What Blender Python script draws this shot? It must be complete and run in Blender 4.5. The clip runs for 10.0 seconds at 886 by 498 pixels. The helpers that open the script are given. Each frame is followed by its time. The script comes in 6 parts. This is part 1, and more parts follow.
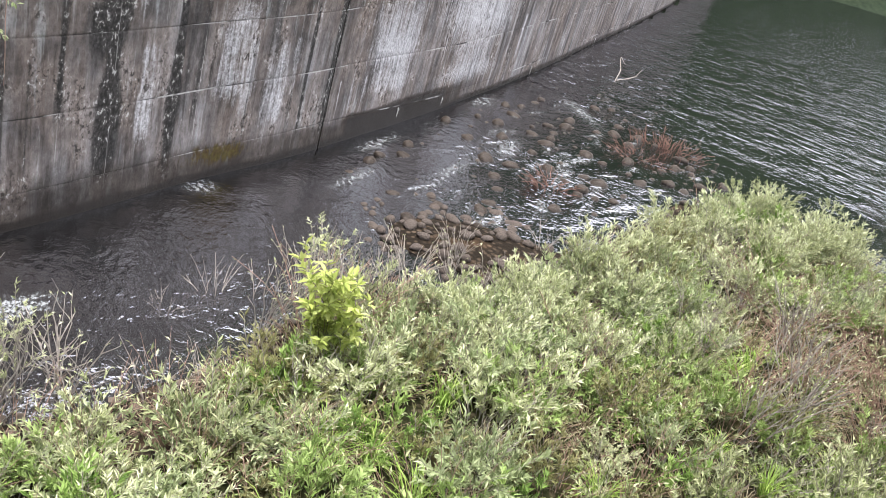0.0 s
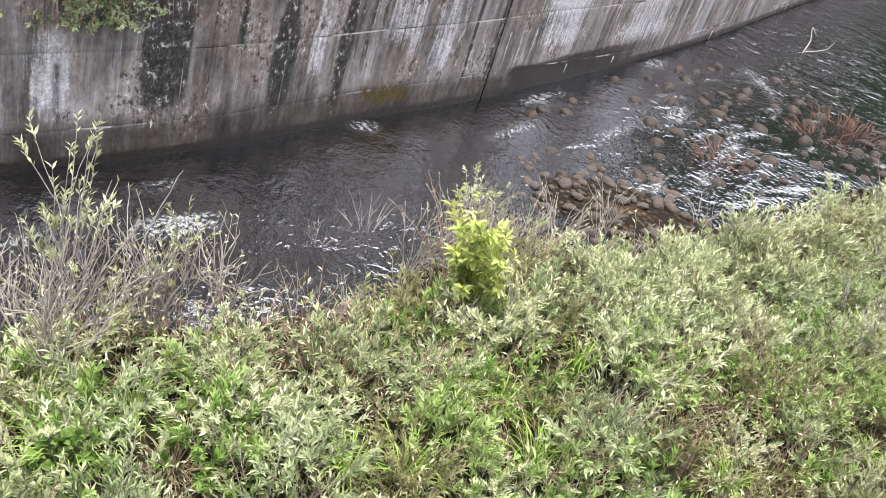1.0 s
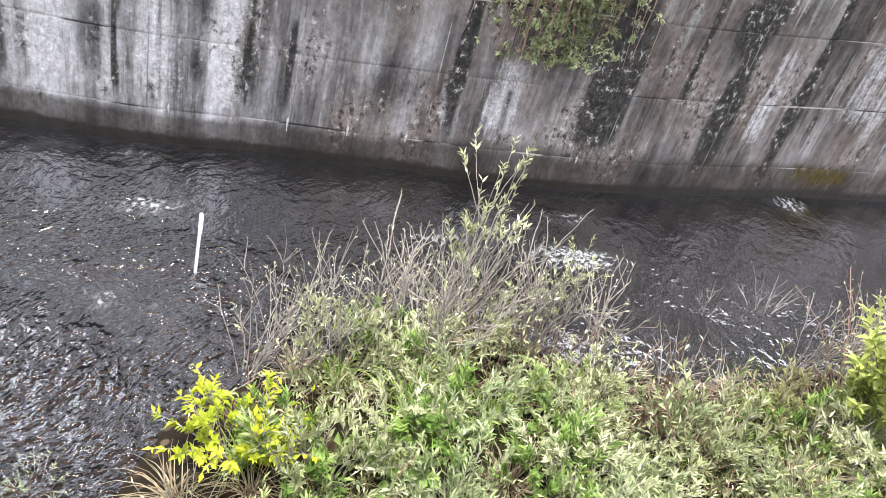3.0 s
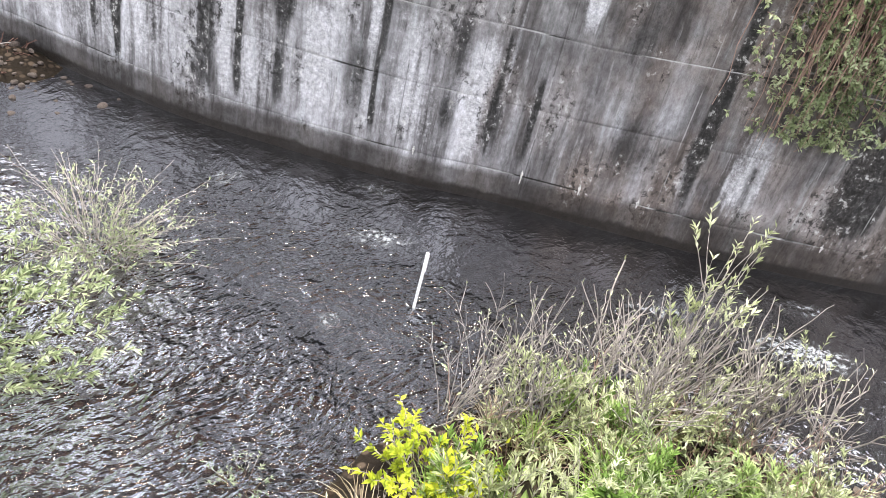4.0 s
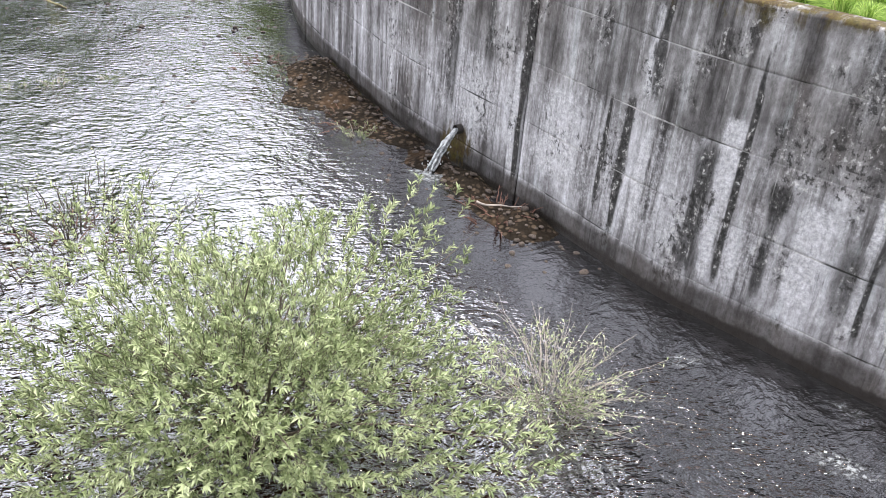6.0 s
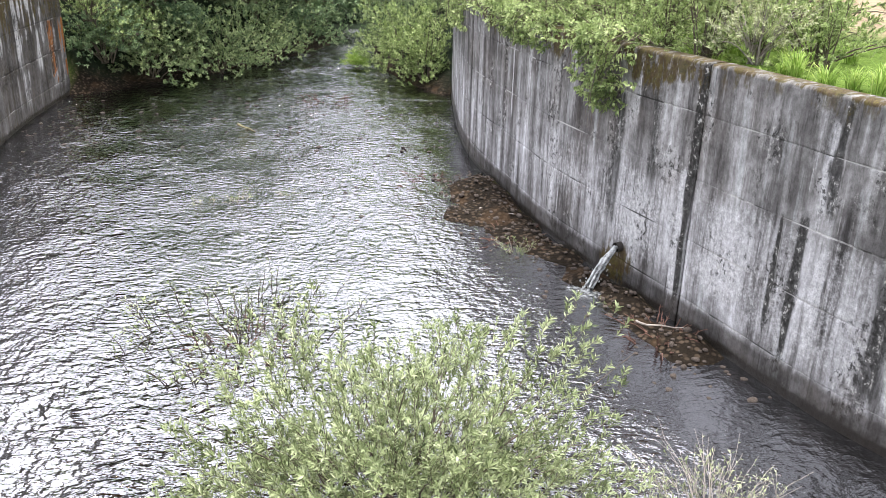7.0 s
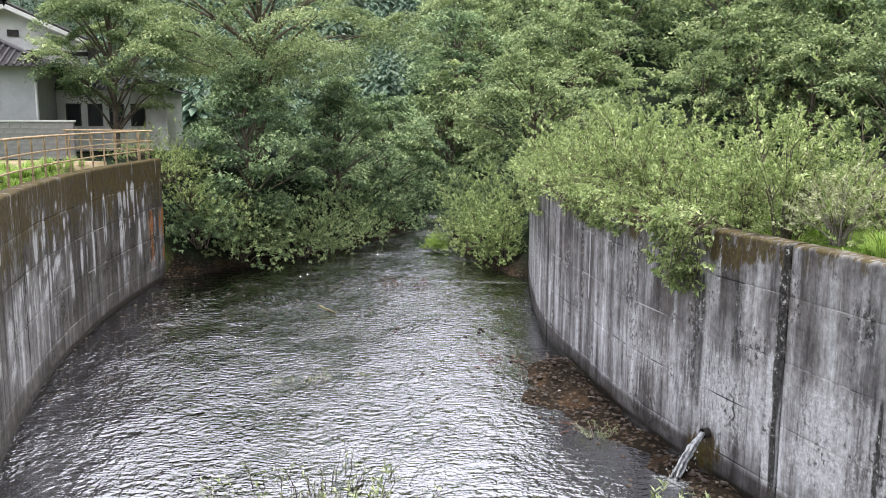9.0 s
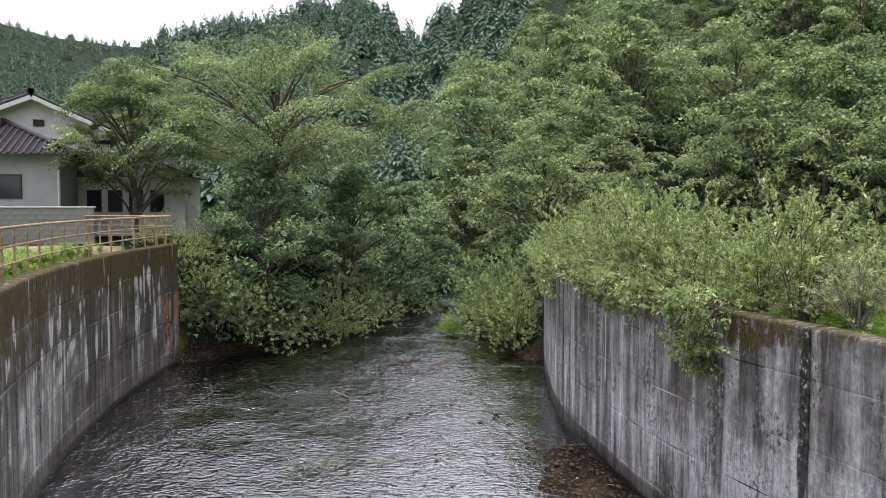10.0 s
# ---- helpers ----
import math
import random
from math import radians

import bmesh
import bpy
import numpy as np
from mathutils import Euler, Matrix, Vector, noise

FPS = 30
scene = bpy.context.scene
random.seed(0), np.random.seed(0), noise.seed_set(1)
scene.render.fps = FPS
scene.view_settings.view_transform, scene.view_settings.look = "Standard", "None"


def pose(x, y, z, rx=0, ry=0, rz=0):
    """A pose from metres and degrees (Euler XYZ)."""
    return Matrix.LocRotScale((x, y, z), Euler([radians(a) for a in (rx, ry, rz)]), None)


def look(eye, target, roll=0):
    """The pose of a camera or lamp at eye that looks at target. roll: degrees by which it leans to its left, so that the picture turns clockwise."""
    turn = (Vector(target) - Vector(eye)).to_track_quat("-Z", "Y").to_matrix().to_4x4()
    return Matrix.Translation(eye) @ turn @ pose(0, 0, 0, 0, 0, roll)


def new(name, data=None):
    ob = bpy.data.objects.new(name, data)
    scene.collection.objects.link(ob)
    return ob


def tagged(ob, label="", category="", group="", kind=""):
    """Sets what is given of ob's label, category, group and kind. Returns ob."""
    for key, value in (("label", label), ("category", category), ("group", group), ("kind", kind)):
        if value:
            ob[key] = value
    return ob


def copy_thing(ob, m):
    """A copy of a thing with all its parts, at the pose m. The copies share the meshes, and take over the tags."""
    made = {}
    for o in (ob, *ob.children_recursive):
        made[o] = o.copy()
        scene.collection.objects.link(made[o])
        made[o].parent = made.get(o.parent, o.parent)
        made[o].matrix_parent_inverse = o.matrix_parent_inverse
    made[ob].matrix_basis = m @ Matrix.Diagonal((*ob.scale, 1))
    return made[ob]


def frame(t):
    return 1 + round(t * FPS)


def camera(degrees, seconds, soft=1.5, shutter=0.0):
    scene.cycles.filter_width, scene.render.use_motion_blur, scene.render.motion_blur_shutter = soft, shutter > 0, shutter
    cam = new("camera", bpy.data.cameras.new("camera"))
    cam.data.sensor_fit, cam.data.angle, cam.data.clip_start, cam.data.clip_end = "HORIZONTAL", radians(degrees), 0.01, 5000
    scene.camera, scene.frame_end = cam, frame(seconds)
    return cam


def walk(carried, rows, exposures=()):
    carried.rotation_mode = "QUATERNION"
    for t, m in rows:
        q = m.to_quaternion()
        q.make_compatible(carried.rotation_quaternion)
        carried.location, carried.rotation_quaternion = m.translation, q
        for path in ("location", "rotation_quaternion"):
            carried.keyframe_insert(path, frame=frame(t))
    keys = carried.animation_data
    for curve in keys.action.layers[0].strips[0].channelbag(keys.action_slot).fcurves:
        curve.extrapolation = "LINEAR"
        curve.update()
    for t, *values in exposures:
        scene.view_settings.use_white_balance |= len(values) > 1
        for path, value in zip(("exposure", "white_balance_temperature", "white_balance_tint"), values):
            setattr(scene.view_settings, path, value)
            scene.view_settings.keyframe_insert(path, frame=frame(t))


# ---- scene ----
# ---- camera and walk ----
EYE = 6.1
cam = camera(55.98, 10.0, 0.5)
PATH = [
    (0.0, pose(0.0, 0.0, 6.1, 64.46, -15.24, -110.13)),
    (0.5, pose(0.0, 0.0, 6.1, 61.20, -15.59, -104.86)),
    (1.0, pose(0.0, 0.0, 6.1, 57.97, -15.93, -97.64)),
    (1.5, pose(0.0, 0.0, 6.1, 55.70, -15.49, -90.64)),
    (2.0, pose(0.0, 0.0, 6.1, 54.37, -14.75, -83.23)),
    (2.5, pose(0.0, 0.0, 6.1, 53.69, -14.27, -74.95)),
    (2.7, pose(0.0, 0.0, 6.1, 53.50, -13.92, -71.52)),
    (3.8, pose(0.0, 0.0, 6.1, 53.41, -11.60, -52.57)),
    (4.0, pose(0.0, 0.0, 6.1, 53.55, -11.02, -49.11)),
    (4.5, pose(0.0, 0.0, 6.1, 54.30, -9.27, -40.63)),
    (5.0, pose(0.0, 0.0, 6.1, 55.92, -7.38, -32.41)),
    (5.5, pose(0.0, 0.0, 6.1, 58.40, -5.88, -24.28)),
    (6.0, pose(0.0, 0.0, 6.1, 61.49, -4.36, -16.57)),
    (6.2, pose(0.0, 0.0, 6.1, 62.94, -3.82, -13.54)),
    (7.3, pose(0.0, 0.0, 6.1, 70.92, -0.98, -4.78)),
    (7.5, pose(0.0, 0.0, 6.1, 72.18, -0.90, -4.14)),
    (8.0, pose(0.0, 0.0, 6.1, 75.34, -0.61, -2.52)),
    (8.5, pose(0.0, 0.0, 6.1, 78.21, -0.39, -1.53)),
    (9.0, pose(0.0, 0.0, 6.1, 81.21, -0.27, -0.95)),
    (9.5, pose(0.0, 0.0, 6.1, 84.29, -0.30, -0.25)),
    (10.0, pose(0.0, 0.0, 6.1, 86.94, 0.00, -0.00)),
]
walk(cam, PATH, [(0.0, 1.17), (2.5, 1.3), (4.5, 1.34), (6.0, 1.06), (7.5, 1.15), (8.5, 0.97), (9.2, 0.77), (10.0, 0.33)])

# ---- world, sun ----
world = bpy.data.worlds.new("world")
scene.world = world
world.use_nodes = True
wn = world.node_tree.nodes
wl = world.node_tree.links
wn.clear()
w_out = wn.new("ShaderNodeOutputWorld")
w_bg = wn.new("ShaderNodeBackground")
w_sky = wn.new("ShaderNodeTexSky")
w_sky.sky_type = "NISHITA"
w_sky.sun_disc = False
w_sky.sun_elevation = radians(85)
w_sky.sun_rotation = radians(40)
w_sky.dust_density = 4.0
w_mix = wn.new("ShaderNodeMix")
w_mix.data_type = "RGBA"
w_mix.inputs["Factor"].default_value = 0.75
w_mix.inputs["B"].default_value = (13.35, 13.2, 14.1, 1.0)
wl.new(w_sky.outputs[0], w_mix.inputs["A"])
wl.new(w_mix.outputs["Result"], w_bg.inputs["Color"])
w_bg.inputs["Strength"].default_value = 0.11
wl.new(w_bg.outputs[0], w_out.inputs[0])

sun = new("sun", bpy.data.lights.new("sun", "SUN"))
sun.data.energy = 3.2
sun.data.angle = radians(14)
sun.data.color = (1.0, 0.945, 0.88)
SUN_FROM = Vector((0.05, 0.06, 1.0))
sun.matrix_world = look(SUN_FROM, (0, 0, 0))


# ---- material helpers ----
def mat(name):
    m = bpy.data.materials.new(name)
    m.use_nodes = True
    m.node_tree.nodes.clear()
    return m, m.node_tree


class G:
    """Small helper to write node graphs."""

    def __init__(self, tree):
        self.t = tree

    def n(self, kind, **inputs):
        node = self.t.nodes.new(kind)
        for key, value in inputs.items():
            self.put(node.inputs[key.replace("_", " ")], value)
        return node

    def put(self, socket, value):
        if isinstance(value, bpy.types.NodeSocket):
            self.t.links.new(value, socket)
        elif isinstance(value, tuple) and len(value) == 3 and socket.type == "RGBA":
            socket.default_value = (*value, 1.0)
        else:
            socket.default_value = value

    def noise(self, vec, scale, detail=4.0, rough=0.55):
        node = self.n("ShaderNodeTexNoise", Scale=scale, Detail=detail, Roughness=rough)
        if vec is not None:
            self.put(node.inputs["Vector"], vec)
        return node.outputs["Fac"]

    def ramp(self, fac, stops):
        node = self.n("ShaderNodeValToRGB", Fac=fac)
        el = node.color_ramp.elements
        while len(el) < len(stops):
            el.new(0.5)
        for e, (p, c) in zip(el, stops):
            e.position = p
            e.color = (*c, 1.0) if len(c) == 3 else c
        return node.outputs["Color"]

    def step(self, fac, lo, hi):
        node = self.n("ShaderNodeMapRange", Value=fac)
        node.interpolation_type = "SMOOTHSTEP"
        node.inputs["From Min"].default_value = lo
        node.inputs["From Max"].default_value = hi
        return node.outputs["Result"]

    def mix(self, fac, a, b):
        node = self.n("ShaderNodeMix")
        node.data_type = "RGBA"
        self.put(node.inputs["Factor"], fac)
        self.put(node.inputs["A"], (*a, 1.0) if isinstance(a, tuple) else a)
        self.put(node.inputs["B"], (*b, 1.0) if isinstance(b, tuple) else b)
        return node.outputs["Result"]

    def math(self, op, a, b=0.0):
        node = self.n("ShaderNodeMath")
        node.operation = op
        self.put(node.inputs[0], a)
        self.put(node.inputs[1], b)
        return node.outputs[0]

    def scaled(self, vec, s):
        node = self.n("ShaderNodeMapping", Vector=vec)
        node.inputs["Scale"].default_value = s
        return node.outputs[0]

    def coords(self, which="Object"):
        return self.n("ShaderNodeTexCoord").outputs[which]

    def attr(self, name, out="Fac"):
        node = self.n("ShaderNodeAttribute")
        node.attribute_name = name
        return node.outputs[out]

    def bump(self, height, strength=0.3, distance=0.02, normal=None):
        node = self.n("ShaderNodeBump", Height=height, Strength=strength, Distance=distance)
        if normal is not None:
            self.put(node.inputs["Normal"], normal)
        return node.outputs[0]

    def surface(self, color, rough=0.8, normal=None, **more):
        p = self.n("ShaderNodeBsdfPrincipled", Roughness=rough)
        self.put(p.inputs["Base Color"], color)
        p.inputs["Specular IOR Level"].default_value = 0.2
        if normal is not None:
            self.put(p.inputs["Normal"], normal)
        for key, value in more.items():
            self.put(p.inputs[key.replace("_", " ")], value)
        self.out(p.outputs[0])
        return p

    def out(self, shader):
        o = self.n("ShaderNodeOutputMaterial")
        self.t.links.new(shader, o.inputs["Surface"])


def m_leaf(name, dark, mid, light, translucent=0.3, rough=0.45):
    m, t = mat(name)
    g = G(t)
    tone = g.attr("tone")
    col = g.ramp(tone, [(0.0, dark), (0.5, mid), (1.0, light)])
    big = g.noise(g.coords(), 2.5, 2.0)
    col = g.mix(g.math("MULTIPLY", g.step(big, 0.4, 0.7), 0.35), col, tuple(c * 0.6 for c in mid))
    p = g.n("ShaderNodeBsdfPrincipled", Roughness=rough)
    g.put(p.inputs["Base Color"], col)
    p.inputs["Specular IOR Level"].default_value = 0.25
    tr = g.n("ShaderNodeBsdfTranslucent")
    g.put(tr.inputs["Color"], col)
    mx = g.n("ShaderNodeMixShader", Fac=translucent)
    t.links.new(p.outputs[0], mx.inputs[1])
    t.links.new(tr.outputs[0], mx.inputs[2])
    g.out(mx.outputs[0])
    return m


def m_plain(name, color, rough=0.7, vary=0.25, scale=6.0, bump=0.2, metal=0.0, distance=0.01):
    m, t = mat(name)
    g = G(t)
    co = g.coords()
    n1 = g.noise(co, scale, 5.0)
    n2 = g.noise(co, scale * 9, 3.0)
    col = g.mix(g.step(n1, 0.3, 0.7), tuple(c * (1 - vary) for c in color), tuple(min(1, c * (1 + vary)) for c in color))
    col = g.mix(g.math("MULTIPLY", g.step(n2, 0.45, 0.75), 0.4), col, tuple(c * 0.6 for c in color))
    g.surface(col, rough, g.bump(n2, bump, distance), Metallic=metal)
    return m


def m_concrete():
    m, t = mat("concrete")
    g = G(t)
    uv = g.n("ShaderNodeUVMap").outputs[0]
    split = g.n("ShaderNodeSeparateXYZ", Vector=uv)
    along, high = split.outputs[0], split.outputs[1]
    stain = g.n("ShaderNodeSeparateColor", Color=g.attr("stain", "Color"))
    other = g.n("ShaderNodeSeparateColor", Color=g.attr("growth", "Color"))
    dark, light, rust = stain.outputs[0], stain.outputs[1], stain.outputs[2]
    moss, damp, seam = other.outputs[0], other.outputs[1], other.outputs[2]
    bent = g.n("ShaderNodeTexNoise", Scale=1.7, Detail=4.0, Roughness=0.65)
    g.put(bent.inputs["Vector"], uv)
    way = g.n("ShaderNodeVectorMath")
    way.operation = "MULTIPLY_ADD"
    g.put(way.inputs[0], bent.outputs["Color"])
    way.inputs[1].default_value = (0.06, 0.5, 0.0)
    g.put(way.inputs[2], uv)
    wavy = way.outputs[0]
    cloud = g.noise(uv, 0.8, 6.0, 0.6)
    patch = g.noise(g.scaled(uv, (1.5, 0.9, 1.0)), 1.0, 5.0, 0.6)
    crust = g.noise(g.scaled(uv, (11.0, 8.0, 1.0)), 1.0, 8.0, 0.75)
    fine = g.noise(uv, 22.0, 6.0, 0.72)
    grit = g.noise(uv, 90.0, 3.0, 0.7)
    wide = g.noise(g.scaled(wavy, (2.6, 0.22, 1.0)), 1.0, 4.0, 0.55)
    drip = g.noise(g.scaled(wavy, (4.6, 0.42, 1.0)), 1.0, 5.0, 0.6)
    thin = g.noise(g.scaled(wavy, (15.0, 1.1, 1.0)), 1.0, 5.0, 0.65)
    blot = g.noise(g.scaled(uv, (3.2, 2.2, 1.0)), 1.0, 7.0, 0.7)
    # pale washed concrete below, darker weathered concrete above
    tone = g.math("ADD", g.math("MULTIPLY", cloud, 0.4), g.math("ADD", g.math("MULTIPLY", blot, 0.3), g.math("MULTIPLY", wide, 0.3)))
    low = g.ramp(tone, [(0.38, (0.115, 0.112, 0.112)), (0.5, (0.265, 0.265, 0.275)), (0.62, (0.46, 0.465, 0.485))])
    upper = g.ramp(tone, [(0.38, (0.062, 0.060, 0.060)), (0.5, (0.175, 0.173, 0.173)), (0.62, (0.33, 0.33, 0.333))])
    lift = g.math("ADD", high, g.math("MULTIPLY", g.math("SUBTRACT", drip, 0.5), 4.2))
    col = g.mix(g.step(lift, 1.5, 2.9), low, upper)
    runs = g.math("ADD", g.math("MULTIPLY", wide, 0.4), g.math("ADD", g.math("MULTIPLY", drip, 0.48), g.math("MULTIPLY", thin, 0.12)))
    soft = g.n("ShaderNodeVectorMath")
    soft.operation = "MULTIPLY"
    g.put(soft.inputs[0], col)
    g.put(soft.inputs[1], g.ramp(runs, [(0.37, (0.25, 0.24, 0.235)), (0.46, (0.75, 0.74, 0.735)), (0.53, (1.1, 1.1, 1.1)), (0.63, (1.7, 1.71, 1.74))]))
    col = soft.outputs[0]
    # a brown cast on the older panels
    warm = g.math("MULTIPLY", g.step(g.math("ADD", along, g.math("MULTIPLY", patch, 5.0)), 37.0, 42.0), 0.66)
    warm = g.math("ADD", warm, g.math("MULTIPLY", g.step(g.noise(uv, 0.5, 4.0), 0.48, 0.66), 0.22))
    col = g.mix(warm, col, g.mix(g.step(patch, 0.34, 0.66), (0.032, 0.026, 0.022), (0.20, 0.162, 0.138)))
    # dark and pale runs of every width
    col = g.mix(g.math("MULTIPLY", g.step(drip, 0.44, 0.36), 0.3), col, (0.035, 0.033, 0.032))
    col = g.mix(g.math("MULTIPLY", g.step(drip, 0.56, 0.66), 0.25), col, (0.46, 0.505, 0.515))
    col = g.mix(g.math("MULTIPLY", g.step(thin, 0.42, 0.35), 0.4), col, (0.04, 0.038, 0.036))
    col = g.mix(g.math("MULTIPLY", g.step(thin, 0.58, 0.66), 0.16), col, (0.47, 0.475, 0.48))
    # edges of the great stains are frayed by grain and run
    fray = g.math("ADD", g.math("ADD", g.math("MULTIPLY", g.math("SUBTRACT", fine, 0.5), 0.5), g.math("MULTIPLY", g.math("SUBTRACT", thin, 0.5), 1.0)), g.math("MULTIPLY", g.math("SUBTRACT", crust, 0.5), 0.7))
    lightf = g.step(g.math("ADD", light, fray), 0.2, 0.72)
    col = g.mix(g.math("MULTIPLY", lightf, 0.88), col, g.mix(g.step(fine, 0.35, 0.65), (0.36, 0.365, 0.385), (0.60, 0.605, 0.615)))
    col = g.mix(g.step(g.math("ADD", rust, fray), 0.35, 0.7), col, (0.30, 0.12, 0.035))
    darkf = g.step(g.math("ADD", dark, fray), 0.2, 0.68)
    col = g.mix(g.math("MULTIPLY", darkf, 0.93), col, g.mix(g.step(crust, 0.4, 0.62), (0.014, 0.0138, 0.0135), (0.06, 0.058, 0.056)))
    # black lichen crust with flaked pale grains
    scab = g.step(g.math("ADD", patch, g.math("MULTIPLY", dark, 0.16)), 0.53, 0.62)
    col = g.mix(g.math("MULTIPLY", g.math("MULTIPLY", g.step(crust, 0.48, 0.43), scab), 0.85), col, (0.02, 0.02, 0.018))
    col = g.mix(g.math("MULTIPLY", g.math("MULTIPLY", g.step(crust, 0.56, 0.60), scab), 0.7), col, (0.52, 0.52, 0.50))
    # faint upright lines of the formwork boards
    board = g.math("ABSOLUTE", g.math("SUBTRACT", g.math("FRACT", g.math("MULTIPLY", along, 1.11)), 0.5))
    line = g.math("MULTIPLY", g.step(board, 0.012, 0.004), g.step(g.noise(uv, 1.3, 3.0), 0.42, 0.56))
    col = g.mix(g.math("MULTIPLY", line, 0.55), col, g.mix(g.step(cloud, 0.46, 0.54), (0.04, 0.04, 0.038), (0.42, 0.42, 0.41)))
    # damp foot
    dampf = g.step(g.math("ADD", damp, g.math("MULTIPLY", g.math("SUBTRACT", drip, 0.5), 0.9)), 0.3, 0.75)
    col = g.mix(g.math("MULTIPLY", dampf, 0.8), col, g.mix(g.step(cloud, 0.35, 0.65), (0.014, 0.0115, 0.0095), (0.048, 0.040, 0.033)))
    wetf = g.step(g.math("ADD", damp, g.math("MULTIPLY", g.math("SUBTRACT", drip, 0.5), 0.5)), 0.78, 0.93)
    col = g.mix(g.math("MULTIPLY", wetf, 0.88), col, (0.016, 0.013, 0.010))
    seamf = g.step(g.math("MULTIPLY", seam, g.math("ADD", fine, 0.35)), 0.40, 0.62)
    col = g.mix(g.math("MULTIPLY", seamf, 0.85), col, g.mix(g.step(cloud, 0.44, 0.54), (0.018, 0.018, 0.016), (0.40, 0.40, 0.39)))
    mossf = g.step(g.math("MULTIPLY", moss, g.math("ADD", g.math("MULTIPLY", g.step(g.noise(g.scaled(uv, (6.0, 2.0, 1.0)), 1.0, 7.0, 0.72), 0.36, 0.62), 0.75), 0.25)), 0.25, 0.55)
    mosscol = g.ramp(g.noise(uv, 4.5, 6.0, 0.7), [(0.3, (0.014, 0.015, 0.007)), (0.45, (0.075, 0.060, 0.014)), (0.56, (0.052, 0.034, 0.015)), (0.7, (0.13, 0.105, 0.022))])
    col = g.mix(g.math("MULTIPLY", mossf, 0.92), col, mosscol)
    col = g.mix(g.math("MULTIPLY", g.step(grit, 0.5, 0.3), 0.35), col, (0.02, 0.019, 0.018))
    worn = g.n("ShaderNodeVectorMath")
    worn.operation = "MULTIPLY"
    g.put(worn.inputs[0], col)
    g.put(worn.inputs[1], g.ramp(g.noise(g.scaled(uv, (13.0, 7.0, 1.0)), 1.0, 8.0, 0.78), [(0.36, (0.7, 0.69, 0.68)), (0.5, (1.0, 1.0, 1.0)), (0.64, (1.3, 1.3, 1.31))]))
    col = worn.outputs[0]
    hgt = g.math("ADD", g.math("MULTIPLY", fine, 0.6), g.math("MULTIPLY", grit, 0.4))
    rough = g.mix(wetf, (0.9, 0.9, 0.9), (0.45, 0.45, 0.45))
    g.surface(col, rough, g.bump(hgt, 0.6, 0.02))
    return m


def m_water():
    m, t = mat("water")
    g = G(t)
    co = g.coords()
    warp = g.n("ShaderNodeTexNoise", Scale=0.5, Detail=2.0)
    g.put(warp.inputs["Vector"], co)
    bent = g.n("ShaderNodeVectorMath")
    bent.operation = "MULTIPLY_ADD"
    g.put(bent.inputs[0], warp.outputs["Color"])
    bent.inputs[1].default_value = (0.9, 0.9, 0.0)
    g.put(bent.inputs[2], co)
    way = bent.outputs[0]
    a = g.noise(g.scaled(way, (2.5, 3.9, 1.0)), 1.0, 3.0, 0.5)
    a = g.math("SUBTRACT", 1.0, g.math("ABSOLUTE", g.math("SUBTRACT", g.math("MULTIPLY", a, 2.0), 1.0)))
    b = g.noise(g.scaled(way, (6.0, 9.0, 1.0)), 1.0, 2.0, 0.45)
    c = g.noise(g.scaled(co, (24.0, 32.0, 1.0)), 1.0, 2.0, 0.5)
    broad = g.noise(g.scaled(way, (1.3, 1.9, 1.0)), 1.0, 3.0, 0.55)
    swell = g.noise(g.scaled(co, (0.55, 0.32, 1.0)), 1.0, 5.0, 0.6)
    calm = g.math("MULTIPLY", g.attr("calm"), g.math("ADD", 0.5, g.math("MULTIPLY", g.step(swell, 0.36, 0.64), 0.85)))
    pool = g.attr("pool")
    h = g.math("ADD", g.math("ADD", g.math("MULTIPLY", a, 0.085), g.math("MULTIPLY", b, 0.048)), g.math("MULTIPLY", c, 0.006))
    h = g.math("ADD", g.math("MULTIPLY", h, calm), g.math("MULTIPLY", g.math("MULTIPLY", broad, 0.19), pool))
    h = g.math("ADD", h, g.math("ADD", g.math("MULTIPLY", c, 0.0035), g.math("MULTIPLY", b, 0.006)))
    nrm = g.bump(h, 1.0, 1.0)
    fr = g.n("ShaderNodeFresnel", IOR=1.45, Normal=nrm)
    tr = g.n("ShaderNodeBsdfTransparent")
    g.put(tr.inputs["Color"], g.mix(pool, g.mix(g.attr("deep"), (0.36, 0.235, 0.14), (0.13, 0.078, 0.045)), (0.05, 0.075, 0.07)))
    gl = g.n("ShaderNodeBsdfGlossy", Roughness=0.03, Normal=nrm)
    g.put(gl.inputs["Color"], (0.51, 0.515, 0.54))
    mx = g.n("ShaderNodeMixShader", Fac=fr.outputs[0])
    t.links.new(tr.outputs[0], mx.inputs[1])
    t.links.new(gl.outputs[0], mx.inputs[2])
    foam = g.n("ShaderNodeBsdfPrincipled", Roughness=0.6, Normal=nrm)
    g.put(foam.inputs["Base Color"], (0.27, 0.29, 0.305))
    streak = g.noise(g.scaled(way, (9.0, 13.0, 1.0)), 1.0, 8.0, 0.74)
    ff = g.step(g.math("MULTIPLY", g.attr("foam"), g.step(streak, 0.38, 0.62)), 0.16, 0.75)
    m2 = g.n("ShaderNodeMixShader", Fac=g.math("MULTIPLY", ff, 0.8))
    t.links.new(mx.outputs[0], m2.inputs[1])
    t.links.new(foam.outputs[0], m2.inputs[2])
    g.out(m2.outputs[0])
    return m


